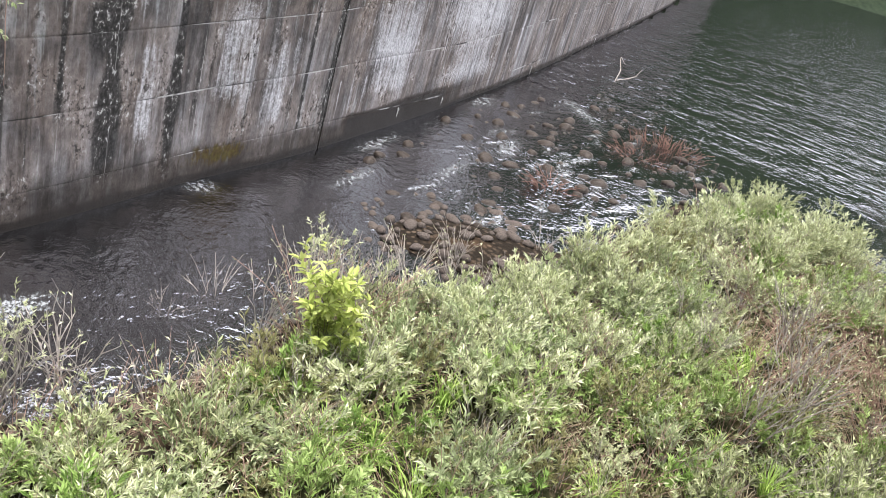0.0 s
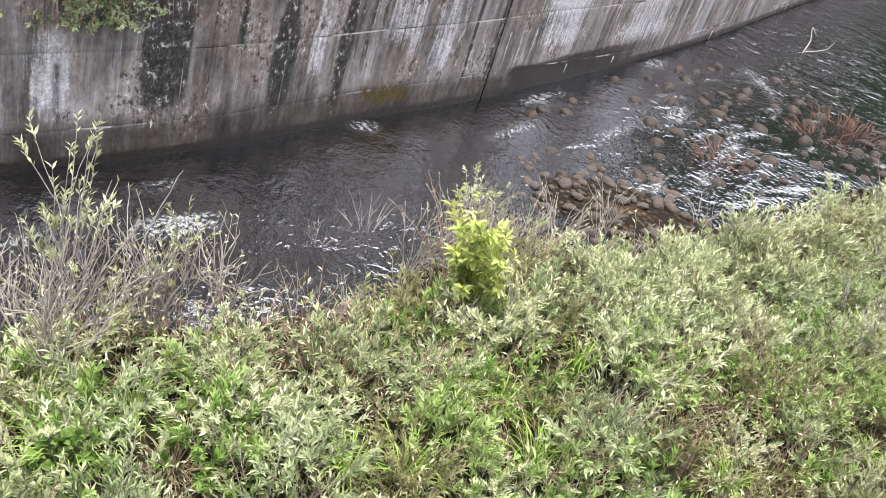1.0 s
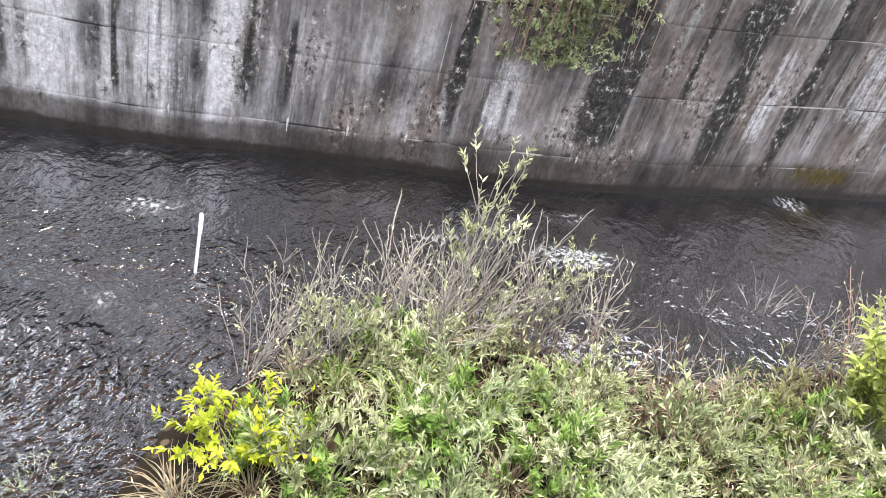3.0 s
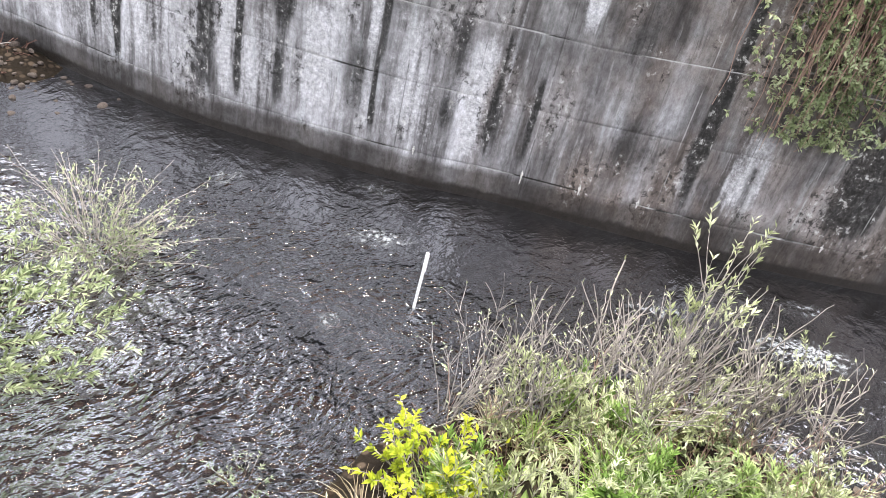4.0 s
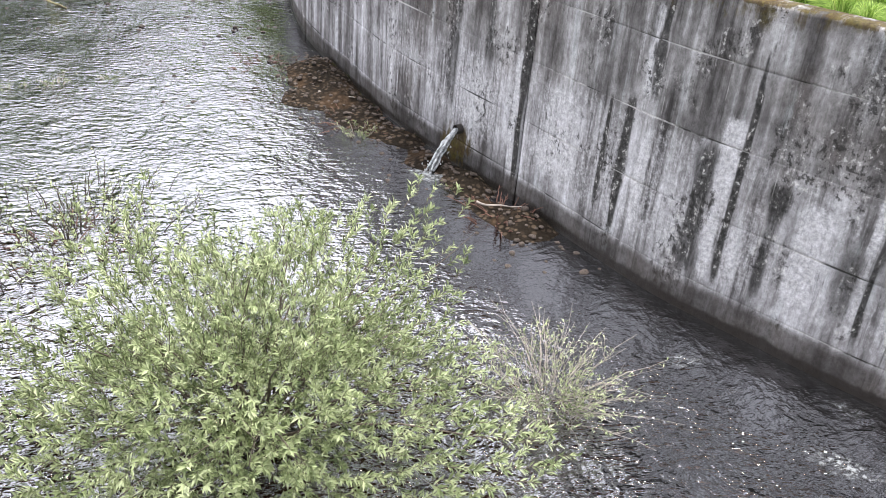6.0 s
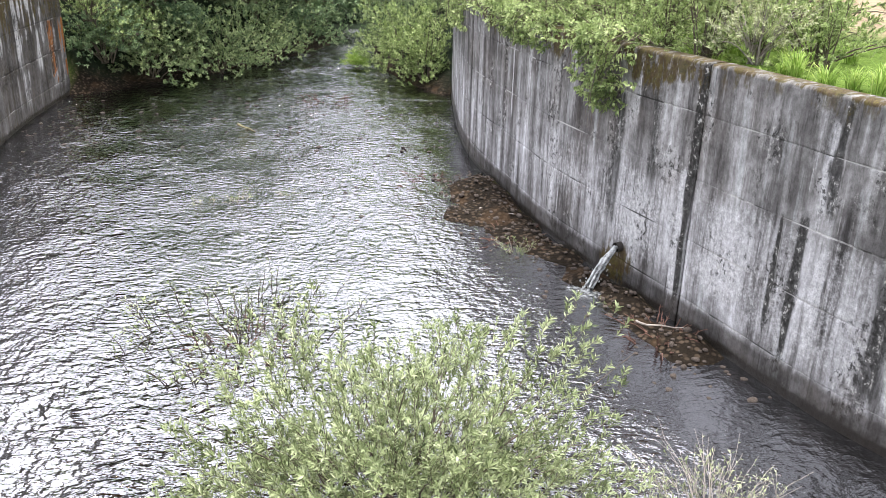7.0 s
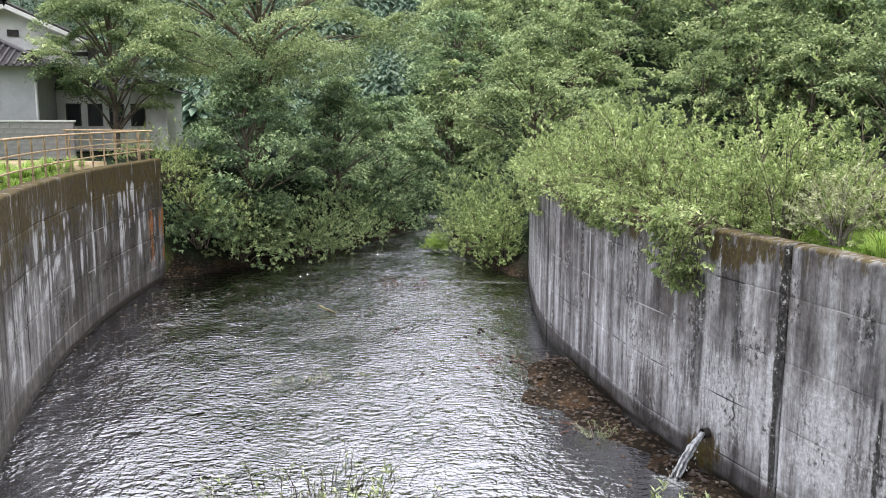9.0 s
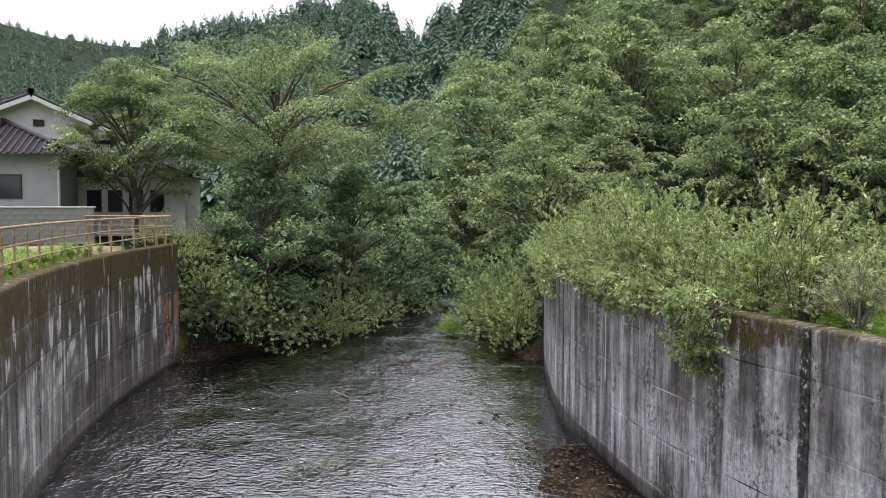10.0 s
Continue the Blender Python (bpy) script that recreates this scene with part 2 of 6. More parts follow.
def m_ground():
    m, t = mat("ground")
    g = G(t)
    co = g.coords()
    soil = g.attr("soil", "Color")
    sp = g.n("ShaderNodeSeparateColor", Color=soil)
    n1 = g.noise(co, 1.3, 6.0)
    n2 = g.noise(co, 22.0, 5.0)
    vor = g.n("ShaderNodeTexVoronoi", Scale=9.0)
    g.put(vor.inputs["Vector"], co)
    bed = g.mix(vor.outputs["Color"], (0.016, 0.012, 0.009), (0.088, 0.066, 0.048))
    bed = g.mix(g.step(vor.outputs["Distance"], 0.28, 0.5), bed, (0.014, 0.011, 0.008))
    bed = g.mix(g.math("MULTIPLY", g.step(n1, 0.52, 0.66), 0.4), bed, (0.075, 0.046, 0.026))
    grass = g.ramp(n2, [(0.3, (0.035, 0.065, 0.012)), (0.55, (0.10, 0.16, 0.03)), (0.8, (0.22, 0.26, 0.08))])
    dirt = g.ramp(n1, [(0.3, (0.16, 0.12, 0.08)), (0.7, (0.34, 0.27, 0.19))])
    # Woodland floor with the trees' shade put into its near-black colour.
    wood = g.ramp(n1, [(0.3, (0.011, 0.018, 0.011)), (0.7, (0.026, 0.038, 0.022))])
    col = g.mix(sp.outputs[0], bed, grass)
    col = g.mix(sp.outputs[1], col, dirt)
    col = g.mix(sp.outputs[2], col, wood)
    g.surface(col, 0.9, g.bump(g.math("ADD", vor.outputs["Distance"], n2), 0.6, 0.05), Specular_IOR_Level=0.08)
    return m


CONCRETE = m_concrete()
WATER = m_water()
GROUND = m_ground()
BARK = m_plain("bark", (0.12, 0.10, 0.08), 0.9, 0.35, 8.0, 0.5)
TWIG = m_plain("dry_twig", (0.31, 0.28, 0.255), 0.85, 0.3, 10.0, 0.3)
BANKLEAF = m_leaf("bank_shrub_leaf", (0.059, 0.095, 0.031), (0.298, 0.392, 0.147), (0.638, 0.728, 0.378), 0.3)
CANE = m_plain("red_brown_cane", (0.30, 0.20, 0.16), 0.8, 0.3, 10.0, 0.3)
DARKTWIG = m_plain("dark_twig", (0.06, 0.05, 0.045), 0.85, 0.3, 10.0, 0.3)
REDTWIG = m_plain("red_brown_debris", (0.13, 0.075, 0.06), 0.85, 0.4, 8.0, 0.3)
STEM = m_plain("green_brown_stem", (0.16, 0.15, 0.08), 0.8, 0.3, 8.0, 0.2)
STONE = m_plain("river_stone", (0.085, 0.070, 0.061), 0.75, 0.45, 7.0, 0.5, 0.0, 0.03)
PEBBLE = m_plain("pale_pebble", (0.10, 0.082, 0.065), 0.7, 0.45, 7.0, 0.4, 0.0, 0.02)
WETSTONE = m_plain("wet_stone", (0.045, 0.036, 0.030), 0.35, 0.4, 7.0, 0.4, 0.0, 0.03)
WILLOW = m_leaf("willow_leaf", (0.048, 0.072, 0.028), (0.285, 0.345, 0.17), (0.57, 0.63, 0.40), 0.28, 0.38)
SAGE = m_leaf("grey_green_leaf", (0.058, 0.075, 0.030), (0.375, 0.415, 0.215), (0.72, 0.75, 0.52), 0.25, 0.38)
STRAW = m_leaf("dead_grass", (0.10, 0.08, 0.05), (0.27, 0.22, 0.14), (0.46, 0.40, 0.28), 0.2)
OLIVE = m_leaf("dull_olive_leaf", (0.075, 0.075, 0.03), (0.25, 0.25, 0.11), (0.46, 0.44, 0.24), 0.25)
FRESH = m_leaf("fresh_green_leaf", (0.07, 0.125, 0.025), (0.30, 0.41, 0.135), (0.54, 0.65, 0.30), 0.32)
YELLOW = m_leaf("yellow_green_leaf", (0.163, 0.224, 0.020), (0.428, 0.510, 0.041), (0.632, 0.632, 0.061), 0.35)
LIME = m_leaf("lime_leaf", (0.12, 0.18, 0.04), (0.35, 0.42, 0.10), (0.60, 0.65, 0.25), 0.35)
BROAD = m_leaf("broad_leaf", (0.05, 0.10, 0.022), (0.20, 0.32, 0.075), (0.40, 0.52, 0.18), 0.3)
BLADE = m_leaf("grass_blade", (0.104, 0.182, 0.026), (0.286, 0.442, 0.091), (0.546, 0.650, 0.221), 0.35)
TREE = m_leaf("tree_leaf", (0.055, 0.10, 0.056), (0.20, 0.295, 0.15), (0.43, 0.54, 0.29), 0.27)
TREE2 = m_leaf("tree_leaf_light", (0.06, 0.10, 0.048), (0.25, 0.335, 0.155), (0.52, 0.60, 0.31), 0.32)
# Far needles: distance haze is mixed into the colour, lighter and bluer.
CONIFER = m_leaf("hazed_conifer_needles", (0.062, 0.111, 0.081), (0.113, 0.186, 0.127), (0.180, 0.277, 0.180), 0.1)
RAIL = m_plain("rusty_rail", (0.36, 0.27, 0.17), 0.6, 0.4, 9.0, 0.2)
WHITE = m_plain("white_paint", (0.8, 0.8, 0.8), 0.5, 0.06, 3.0, 0.05)
PLASTER = m_plain("white_plaster", (0.78, 0.78, 0.77), 0.8, 0.06, 2.0, 0.1)
LIME_CRUST = m_plain("lime_crust", (0.55, 0.54, 0.52), 0.8, 0.2, 20.0, 0.3)
GREYWALL = m_plain("grey_render", (0.45, 0.47, 0.47), 0.8, 0.08, 2.0, 0.1)
DARKFRAME = m_plain("dark_frame", (0.05, 0.045, 0.045), 0.5, 0.2, 5.0, 0.1)
TILE = m_plain("roof_tile", (0.055, 0.052, 0.06), 0.4, 0.3, 5.0, 0.2)
BLOCK = m_plain("block_wall", (0.25, 0.25, 0.25), 0.85, 0.2, 3.0, 0.3)
DARKPIPE = m_plain("dark_pipe", (0.03, 0.027, 0.025), 0.6, 0.3, 9.0, 0.2)


def m_glass():
    m, t = mat("window_glass")
    g = G(t)
    g.surface((0.03, 0.035, 0.04), 0.08, Specular_IOR_Level=0.5)
    return m


GLASS = m_glass()

# ---- mesh helpers ----
rng = np.random.default_rng(7)


def np_mesh(name, verts, faces, material=None, smooth=False, tone=None):
    """A mesh from arrays; faces all have the same number of corners."""
    verts = np.asarray(verts, dtype=np.float32)
    faces = np.asarray(faces, dtype=np.int32)
    k = faces.shape[1]
    me = bpy.data.meshes.new(name)
    me.vertices.add(len(verts))
    me.vertices.foreach_set("co", verts.ravel())
    me.loops.add(faces.size)
    me.loops.foreach_set("vertex_index", faces.ravel())
    me.polygons.add(len(faces))
    me.polygons.foreach_set("loop_start", np.arange(0, faces.size, k, dtype=np.int32))
    me.polygons.foreach_set("loop_total", np.full(len(faces), k, dtype=np.int32))
    me.polygons.foreach_set("use_smooth", np.full(len(faces), smooth, dtype=bool))
    if tone is not None:
        at = me.attributes.new("tone", "FLOAT", "POINT")
        at.data.foreach_set("value", np.asarray(tone, dtype=np.float32))
    me.update()
    me.validate()
    if material:
        me.materials.append(material)
    return me


def child(name, me, parent, label=""):
    ob = new(name, me)
    ob.parent = parent
    return tagged(ob, label)


def part(name, bm, material, parent, label="", smooth=False):
    me = bpy.data.meshes.new(name)
    bm.to_mesh(me)
    bm.free()
    me.materials.append(material)
    for p in me.polygons:
        p.use_smooth = smooth
    return child(name, me, parent, label)


def thing(name, label, category, group="", kind="", m=None):
    ob = new(name)
    ob.empty_display_size = 0.1
    if m is not None:
        ob.matrix_world = m
    return tagged(ob, label, category, group, kind)


def box(bm, size, at=(0, 0, 0), rot=(0, 0, 0), bevel=0.0):
    r = bmesh.ops.create_cube(bm, size=1.0, matrix=pose(*at, *rot) @ Matrix.Diagonal((*size, 1)))
    if bevel:
        edges = {e for v in r["verts"] for e in v.link_edges}
        bmesh.ops.bevel(bm, geom=list(edges), offset=bevel, segments=1, affect="EDGES")
    return bm


def tube(points, radii, sides=5):
    """Vertices and quads of a tapered tube along points."""
    P = np.asarray(points, float)
    n = len(P)
    d = np.gradient(P, axis=0)
    d /= np.linalg.norm(d, axis=1, keepdims=True) + 1e-9
    ref = np.where(np.abs(d[:, 2:3]) > 0.9, np.array([[1.0, 0, 0]]), np.array([[0, 0, 1.0]]))
    u = np.cross(d, ref)
    u /= np.linalg.norm(u, axis=1, keepdims=True) + 1e-9
    v = np.cross(d, u)
    a = np.linspace(0, 2 * np.pi, sides, endpoint=False)
    r = np.asarray(radii, float)[:, None, None]
    V = P[:, None] + r * (u[:, None] * np.cos(a)[None, :, None] + v[:, None] * np.sin(a)[None, :, None])
    i = np.arange(n - 1)[:, None] * sides
    j = np.arange(sides)[None]
    j2 = (j + 1) % sides
    F = np.stack([i + j, i + j2, i + sides + j2, i + sides + j], -1).reshape(-1, 4)
    return V.reshape(-1, 3), F


def join(pieces):
    vs, fs, k = [], [], 0
    for v, f in pieces:
        vs.append(v)
        fs.append(np.asarray(f) + k)
        k += len(v)
    return np.vstack(vs), np.vstack(fs)


def unit(a):
    return a / (np.linalg.norm(a, axis=-1, keepdims=True) + 1e-9)


def leaves(base, along, normal, length, width, fold=0.25, bend=0.0):
    """Folded leaf blades, two triangles each: a rhombus with its widest place before the middle."""
    along = unit(along)
    side = unit(np.cross(along, normal))
    nrm = np.cross(side, along)
    L = np.asarray(length)[:, None]
    Wd = np.asarray(width)[:, None]
    mid = base + along * L * 0.45
    V = np.stack([base, mid + side * Wd / 2 + nrm * Wd * fold, base + along * L - nrm * L * bend, mid - side * Wd / 2 + nrm * Wd * fold], 1)
    k = np.arange(len(base))[:, None] * 4
    F = np.concatenate([k + [0, 1, 2], k + [0, 2, 3]], 1).reshape(-1, 3)
    return V.reshape(-1, 3), F


def rand_dirs(n):
    return unit(rng.normal(size=(n, 3)))


# ---- plan: the two bank walls as curves ----
def curve(points, step=0.05):
    P = np.array(points, float)
    Q = np.vstack([2 * P[0] - P[1], P, 2 * P[-1] - P[-2]])
    out = []
    for i in range(1, len(Q) - 2):
        a, b, c, d = Q[i - 1:i + 3]
        n = max(2, int(np.hypot(*(c - b)) / step))
        u = np.linspace(0, 1, n, endpoint=False)[:, None]
        out.append(0.5 * (2 * b + (c - a) * u + (2 * a - 5 * b + 4 * c - d) * u * u + (3 * b - a - 3 * c + d) * u ** 3))
    C = np.vstack(out + [P[-1:]])
    for _ in range(30):
        C[1:-1] = (C[:-2] + 2 * C[1:-1] + C[2:]) / 4
    s = np.r_[0, np.cumsum(np.hypot(*np.diff(C, axis=0).T))]
    S = np.arange(0, s[-1], step)
    return S, np.c_[np.interp(S, s, C[:, 0]), np.interp(S, s, C[:, 1])]


RIGHT = [(5.2, 40), (4.2, 34.5), (3.55, 28), (3.36, 23.1), (3.75, 19.5), (4.15, 16.6), (4.75, 14.2), (5.4, 12.05), (6.22, 9.15),
         (6.95, 7.6), (7.72, 6.13), (8.6, 4.86), (9.45, 3.46), (10.3, 2.08), (11.27, 0.7), (12.2, -0.4), (13.6, -1.95), (14.85, -3.5),
         (16.4, -5.3), (19.59, -9.05), (25.12, -14.37), (33.3, -21.7), (39.9, -27.7), (55, -41), (75, -58), (130, -106)]
LEFT = [(-10.25, 32.2), (-10.2, 29), (-10.0, 25.5), (-9.3, 20.6), (-8.45, 17), (-7.6, 14.2), (-5.8, 8.5), (-3.4, 3.5), (-0.7, -0.6),
        (3.0, -6.5), (8.2, -15), (19, -32), (42, -62), (90, -120)]
SR, CR = curve(RIGHT)
SL, CL = curve(LEFT)
RTOP, LTOP = 4.3, 4.6


def at_wall(s, S=SR, C=CR):
    """Place, tangent and outward normal of a wall at arc length s."""
    p = np.array([np.interp(s, S, C[:, 0]), np.interp(s, S, C[:, 1])])
    q = np.array([np.interp(s + 0.1, S, C[:, 0]), np.interp(s + 0.1, S, C[:, 1])])
    t = unit(q - p)
    return p, t, np.array([-t[1], t[0]])


def side_of(xy, C):
    """Signed distance from a curve: positive on its left as it runs."""
    C2 = C[::16]
    T = unit(np.gradient(C2, axis=0))
    out = np.empty(len(xy))
    for k in range(0, len(xy), 20000):
        q = xy[k:k + 20000]
        d2 = ((q[:, None] - C2[None]) ** 2).sum(-1)
        i = d2.argmin(1)
        r = q - C2[i]
        cr = T[i, 0] * r[:, 1] - T[i, 1] * r[:, 0]
        out[k:k + 20000] = np.sign(cr) * np.maximum(np.abs(cr), 0.0) + np.where(np.abs(cr) + 1e-6 < np.sqrt(d2[np.arange(len(q)), i]) - 0.6, np.sign(cr) * 0.6, 0)
    return out


def sstep(x, a, b):
    u = np.clip((x - a) / (b - a), 0, 1)
    return u * u * (3 - 2 * u)


WAVES = [(rng.uniform(0.15, 0.9), rng.uniform(0, 6.28), rng.uniform(0, 6.28)) for _ in range(14)]


def wobble(x, y, scale=1.0):
    """Smooth uneven relief, about -1 to 1."""
    h = 0
    for k, a, ph in WAVES:
        h = h + np.sin((x * math.cos(a) + y * math.sin(a)) * k * scale * 2.4 + ph + 1.5 * np.sin((y * math.cos(a) - x * math.sin(a)) * k * scale + a))
    return h / 5.0


BAR = np.array([(3.2, 2.4), (4.2, 2.7), (5.4, 2.5), (6.5, 2.1), (7.1, 1.0), (7.2, -0.8), (8.0, -2.0), (8.9, -2.8), (9.5, -3.8), (9.6, -5.4),
                (10.0, -6.6), (11.2, -9.0), (12.8, -11.2), (14.0, -13.4), (13.4, -15.6), (11.0, -16.0), (8.0, -14.4), (5.8, -11.8), (4.6, -9.6), (4.2, -6.0), (3.2, -2.0), (2.6, 0.5), (2.7, 2.4)])


def in_bar(xy):
    """Signed distance to the vegetated gravel bar: positive inside."""
    A, B = BAR, np.roll(BAR, -1, axis=0)
    d = np.full(len(xy), 1e9)
    inside = np.zeros(len(xy), bool)
    for a, b in zip(A, B):
        e = b - a
        u = np.clip(((xy - a) @ e) / (e @ e), 0, 1)
        d = np.minimum(d, np.hypot(*(xy - a - u[:, None] * e).T))
        c = (a[1] > xy[:, 1]) != (b[1] > xy[:, 1])
        with np.errstate(divide="ignore", invalid="ignore"):
            xi = (b[0] - a[0]) * (xy[:, 1] - a[1]) / (b[1] - a[1]) + a[0]
        inside ^= c & (xy[:, 0] < xi)
    return np.where(inside, d, -d)


def level(x, y):
    """The water's level: a pool at one end, a riffle, then the lower reach."""
    return 0.30 * sstep(x - y, 19, 30)


def ridge(az):
    """Elevation, in degrees, of the skyline by bearing."""
    # Past bearing 45 the slopes are unseen, raised to block sky from reflections.
    return np.interp(az, [-70, -40, -28, -24.9, -20.3, -18.2, -15.3, -12.8, -9, -5.6, -3.3, -1.5, 0.2, 3, 6, 12, 25, 45, 62, 80, 115, 140, 165, 175],
                     [9, 9.5, 11.4, 10.8, 10.6, 11.1, 12.0, 12.4, 13.4, 14.0, 13.0, 12.4, 13.2, 15.5, 18, 22, 23, 24, 38, 45, 42, 25, 17, 12])


def height(x, y):
    xy = np.c_[x, y]
    dr, dl = side_of(xy, CR), -side_of(xy, CL)
    r, az = np.hypot(x, y), np.degrees(np.arctan2(x, y))
    bed = -0.22 + 0.07 * wobble(x, y, 1.6) + level(x, y)
    bar = in_bar(xy)
    bed = bed + sstep(bar, -1.2, 0.5) * 0.36 + sstep(bar, 0.2, 2.2) * 0.3
    # stones and silt by the outlet, along the wall
    rubble = 0.5 + 0.5 * wobble(x, y, 4.0)
    bed = bed + (0.2 + 0.2 * rubble) * np.exp(-((dr + 0.35) / 0.7) ** 2) * sstep(y, 9.3, 11.0) * sstep(y, 22.5, 19.5)
    bed = bed + (0.12 + 0.2 * rubble) * np.exp(-((x - 2.7) / 1.1) ** 2 - ((y - 18.2) / 3.0) ** 2)
    bed = bed + 0.18 * rubble * np.exp(-((x + 9.0) / 1.0) ** 2 - ((y - 26.0) / 5.0) ** 2)
    bed = bed + (0.04 + 0.2 * rubble) * (np.exp(-((x - 0.9) / 1.5) ** 2 - ((y - 23.0) / 2.6) ** 2) + np.exp(-((x + 0.8) / 1.6) ** 2 - ((y - 30.5) / 1.6) ** 2))
    # stones of the riffle
    bed = bed + 0.34 * np.exp(-((x - 11.7) / 1.7) ** 2 - ((y + 6.7) / 2.0) ** 2) + 0.15 * np.exp(-(((x - y) - 29) / 5) ** 2 - (((x + y) - 4) / 4.5) ** 2)
    cell = 0.015 * r
    gate = sstep(y, 31.0, 33.5)
    cut_r = sstep(dr, 0.22 + cell, 0.36 + 2 * cell)
    cut_l = sstep(dl, 0.22 + cell, 0.36 + 2 * cell)
    z = bed * (1 - cut_r) + (RTOP - 0.1) * cut_r
    z = z * (1 - cut_l) + (LTOP - 0.04) * cut_l
    # the natural reach upstream, between low wooded banks
    mid = np.interp(y, [30, 36, 40, 46, 54, 64, 80], [-3.2, -2.4, -1.2, 0.1, 0.4, -2.5, -9])
    half = np.interp(y, [30, 34, 38, 42, 47, 54, 80], [7.0, 4.9, 3.0, 1.6, 1.0, 0.9, 0.9])
    off = np.abs(x - mid) - half
    nat = -0.2 + sstep(off, -0.4, 7.0) * 4.6 + 0.012 * np.maximum(y - 36, 0)
    z = np.where(y > 31, z * (1 - gate * sstep(dr, 0.6, 0.3)) + nat * gate * sstep(dr, 0.6, 0.3), z)
    z = np.where((y > 32.3) & (dr < 0.5), nat, z)
    # hills, with added unseen ones past bearing 45 that darken the water
    r0 = np.interp(az, [-60, -28, -18, -8, -2, 3, 10, 20, 40, 60, 85, 116, 128, 160], [110, 110, 105, 100, 85, 62, 52, 50, 50, 34, 22, 60, 190, 230])
    r1 = np.interp(az, [-60, -28, -18, -8, -2, 3, 10, 40, 62, 85, 116, 128, 160], [420, 420, 330, 300, 270, 220, 190, 170, 100, 80, 140, 340, 400])
    top = (np.tan(np.radians(ridge(az))) * r1 + EYE - 12.0)
    front = np.clip((r - r0) / (r1 - r0), 0, 1)
    hill = top * (0.35 * front + 0.65 * front ** 1.3) * sstep(np.abs(az), 178, 160)
    hill = hill * np.where(r > r1, np.clip(1 - (r - r1) / (r1 * 2.5), 0, 1), 1)
    return z + hill + 0.02 * wobble(x, y, 0.8) * (r > 6)


# ---- ground: one sheet to the horizon ----
def polar(az0, az1, daz, r0, r1, dr):
    A = np.radians(np.concatenate([np.arange(-180, az0, 3.0), np.arange(az0, az1 + 1e-6, daz), np.arange(az1 + 3.0, 180, 3.0), [180.0]] if az0 > -180 else [np.arange(az0, az1 + 1e-6, daz)]))
    R = np.concatenate([[0.01, 0.12, 0.25, 0.4], r0 * np.exp(np.arange(0, math.log(r1 / r0), dr))])
    a, r = np.meshgrid(A, R, indexing="ij")
    n, k = a.shape
    i = (np.arange(n - 1)[:, None] * k + np.arange(k - 1)[None]).ravel()
    F = np.stack([i, i + 1, i + k + 1, i + k], 1)
    return (r * np.sin(a)).ravel(), (r * np.cos(a)).ravel(), F


gx, gy, gf = polar(-180, 180, 1.0, 0.5, 2600, 0.025)
gz = height(gx, gy)
me = np_mesh("ground", np.c_[gx, gy, gz], gf, GROUND, True)
xy = np.c_[gx, gy]
dr_, dl_ = side_of(xy, CR), -side_of(xy, CL)
r_, az_ = np.hypot(gx, gy), np.degrees(np.arctan2(gx, gy))
grass = np.clip(sstep(dr_, 0.2, 0.4) + sstep(dl_, 0.2, 0.4), 0, 1) + sstep(in_bar(xy), 0.6, 1.6) * 0.1
dirt = sstep(dr_, 5.5, 8.0) * (az_ > 12) * (r_ < 60) * sstep(az_, 22, 27) * (gy > 4) + sstep(dl_, 1.0, 1.6) * sstep(dl_, 5.5, 4.5) * sstep(gy, 25.5, 28)
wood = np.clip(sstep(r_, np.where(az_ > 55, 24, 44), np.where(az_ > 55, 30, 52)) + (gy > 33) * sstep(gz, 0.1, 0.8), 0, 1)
soil = me.attributes.new("soil", "FLOAT_COLOR", "POINT")
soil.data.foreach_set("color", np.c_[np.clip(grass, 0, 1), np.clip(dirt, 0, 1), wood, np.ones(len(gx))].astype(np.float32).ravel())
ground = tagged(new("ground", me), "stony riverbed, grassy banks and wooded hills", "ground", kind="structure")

# ---- water ----
FOAM = [(9.3, 0.55, 0.75, 0.3, -55, 1.0), (13.4, -2.1, 0.35, 0.3, -45, 0.9), (20.3, -10.3, 0.9, 0.3, -45, 0.9), (17.0, -9.7, 0.9, 0.3, -40, 0.7),
        (16.5, -6.2, 1.2, 0.25, -50, 0.7), (15.4, -7.6, 1.4, 0.25, -45, 0.6), (21.0, -14.0, 2.0, 0.4, -10, 0.65), (4.25, 13.45, 0.42, 0.4, 0, 1.1),
        (1.9, 31.0, 2.0, 0.12, 0, 0.9), (-2.2, 37.5, 1.8, 0.3, -30, 0.8), (0.0, 45.0, 1.2, 2.5, 0, 0.7), (0.2, 52.0, 1.0, 3.0, 0, 0.8),
        (6.6, 5.2, 0.5, 0.25, -45, 0.7), (5.1, 4.5, 0.25, 0.15, 0, 0.6), (-7.0, 34.6, 1.0, 0.12, 0, 0.7), (8.4, 2.2, 0.6, 0.2, -50, 0.6),
        (10.2, 0.9, 0.5, 0.2, -50, 0.6), (14.6, -5.2, 1.4, 0.25, -45, 0.6), (7.4, 6.0, 0.4, 0.2, -50, 0.5), (5.9, 7.3, 0.35, 0.2, 0, 0.6)]

for _ in range(70):
    u_, v_ = rng.uniform(20.5, 35.0), rng.normal(5.5, 2.6)
    FOAM.append(((u_ + v_) / 2, (v_ - u_) / 2, rng.uniform(0.25, 0.8), rng.uniform(0.05, 0.14), rng.normal(-45, 18), rng.uniform(0.5, 1.0)))


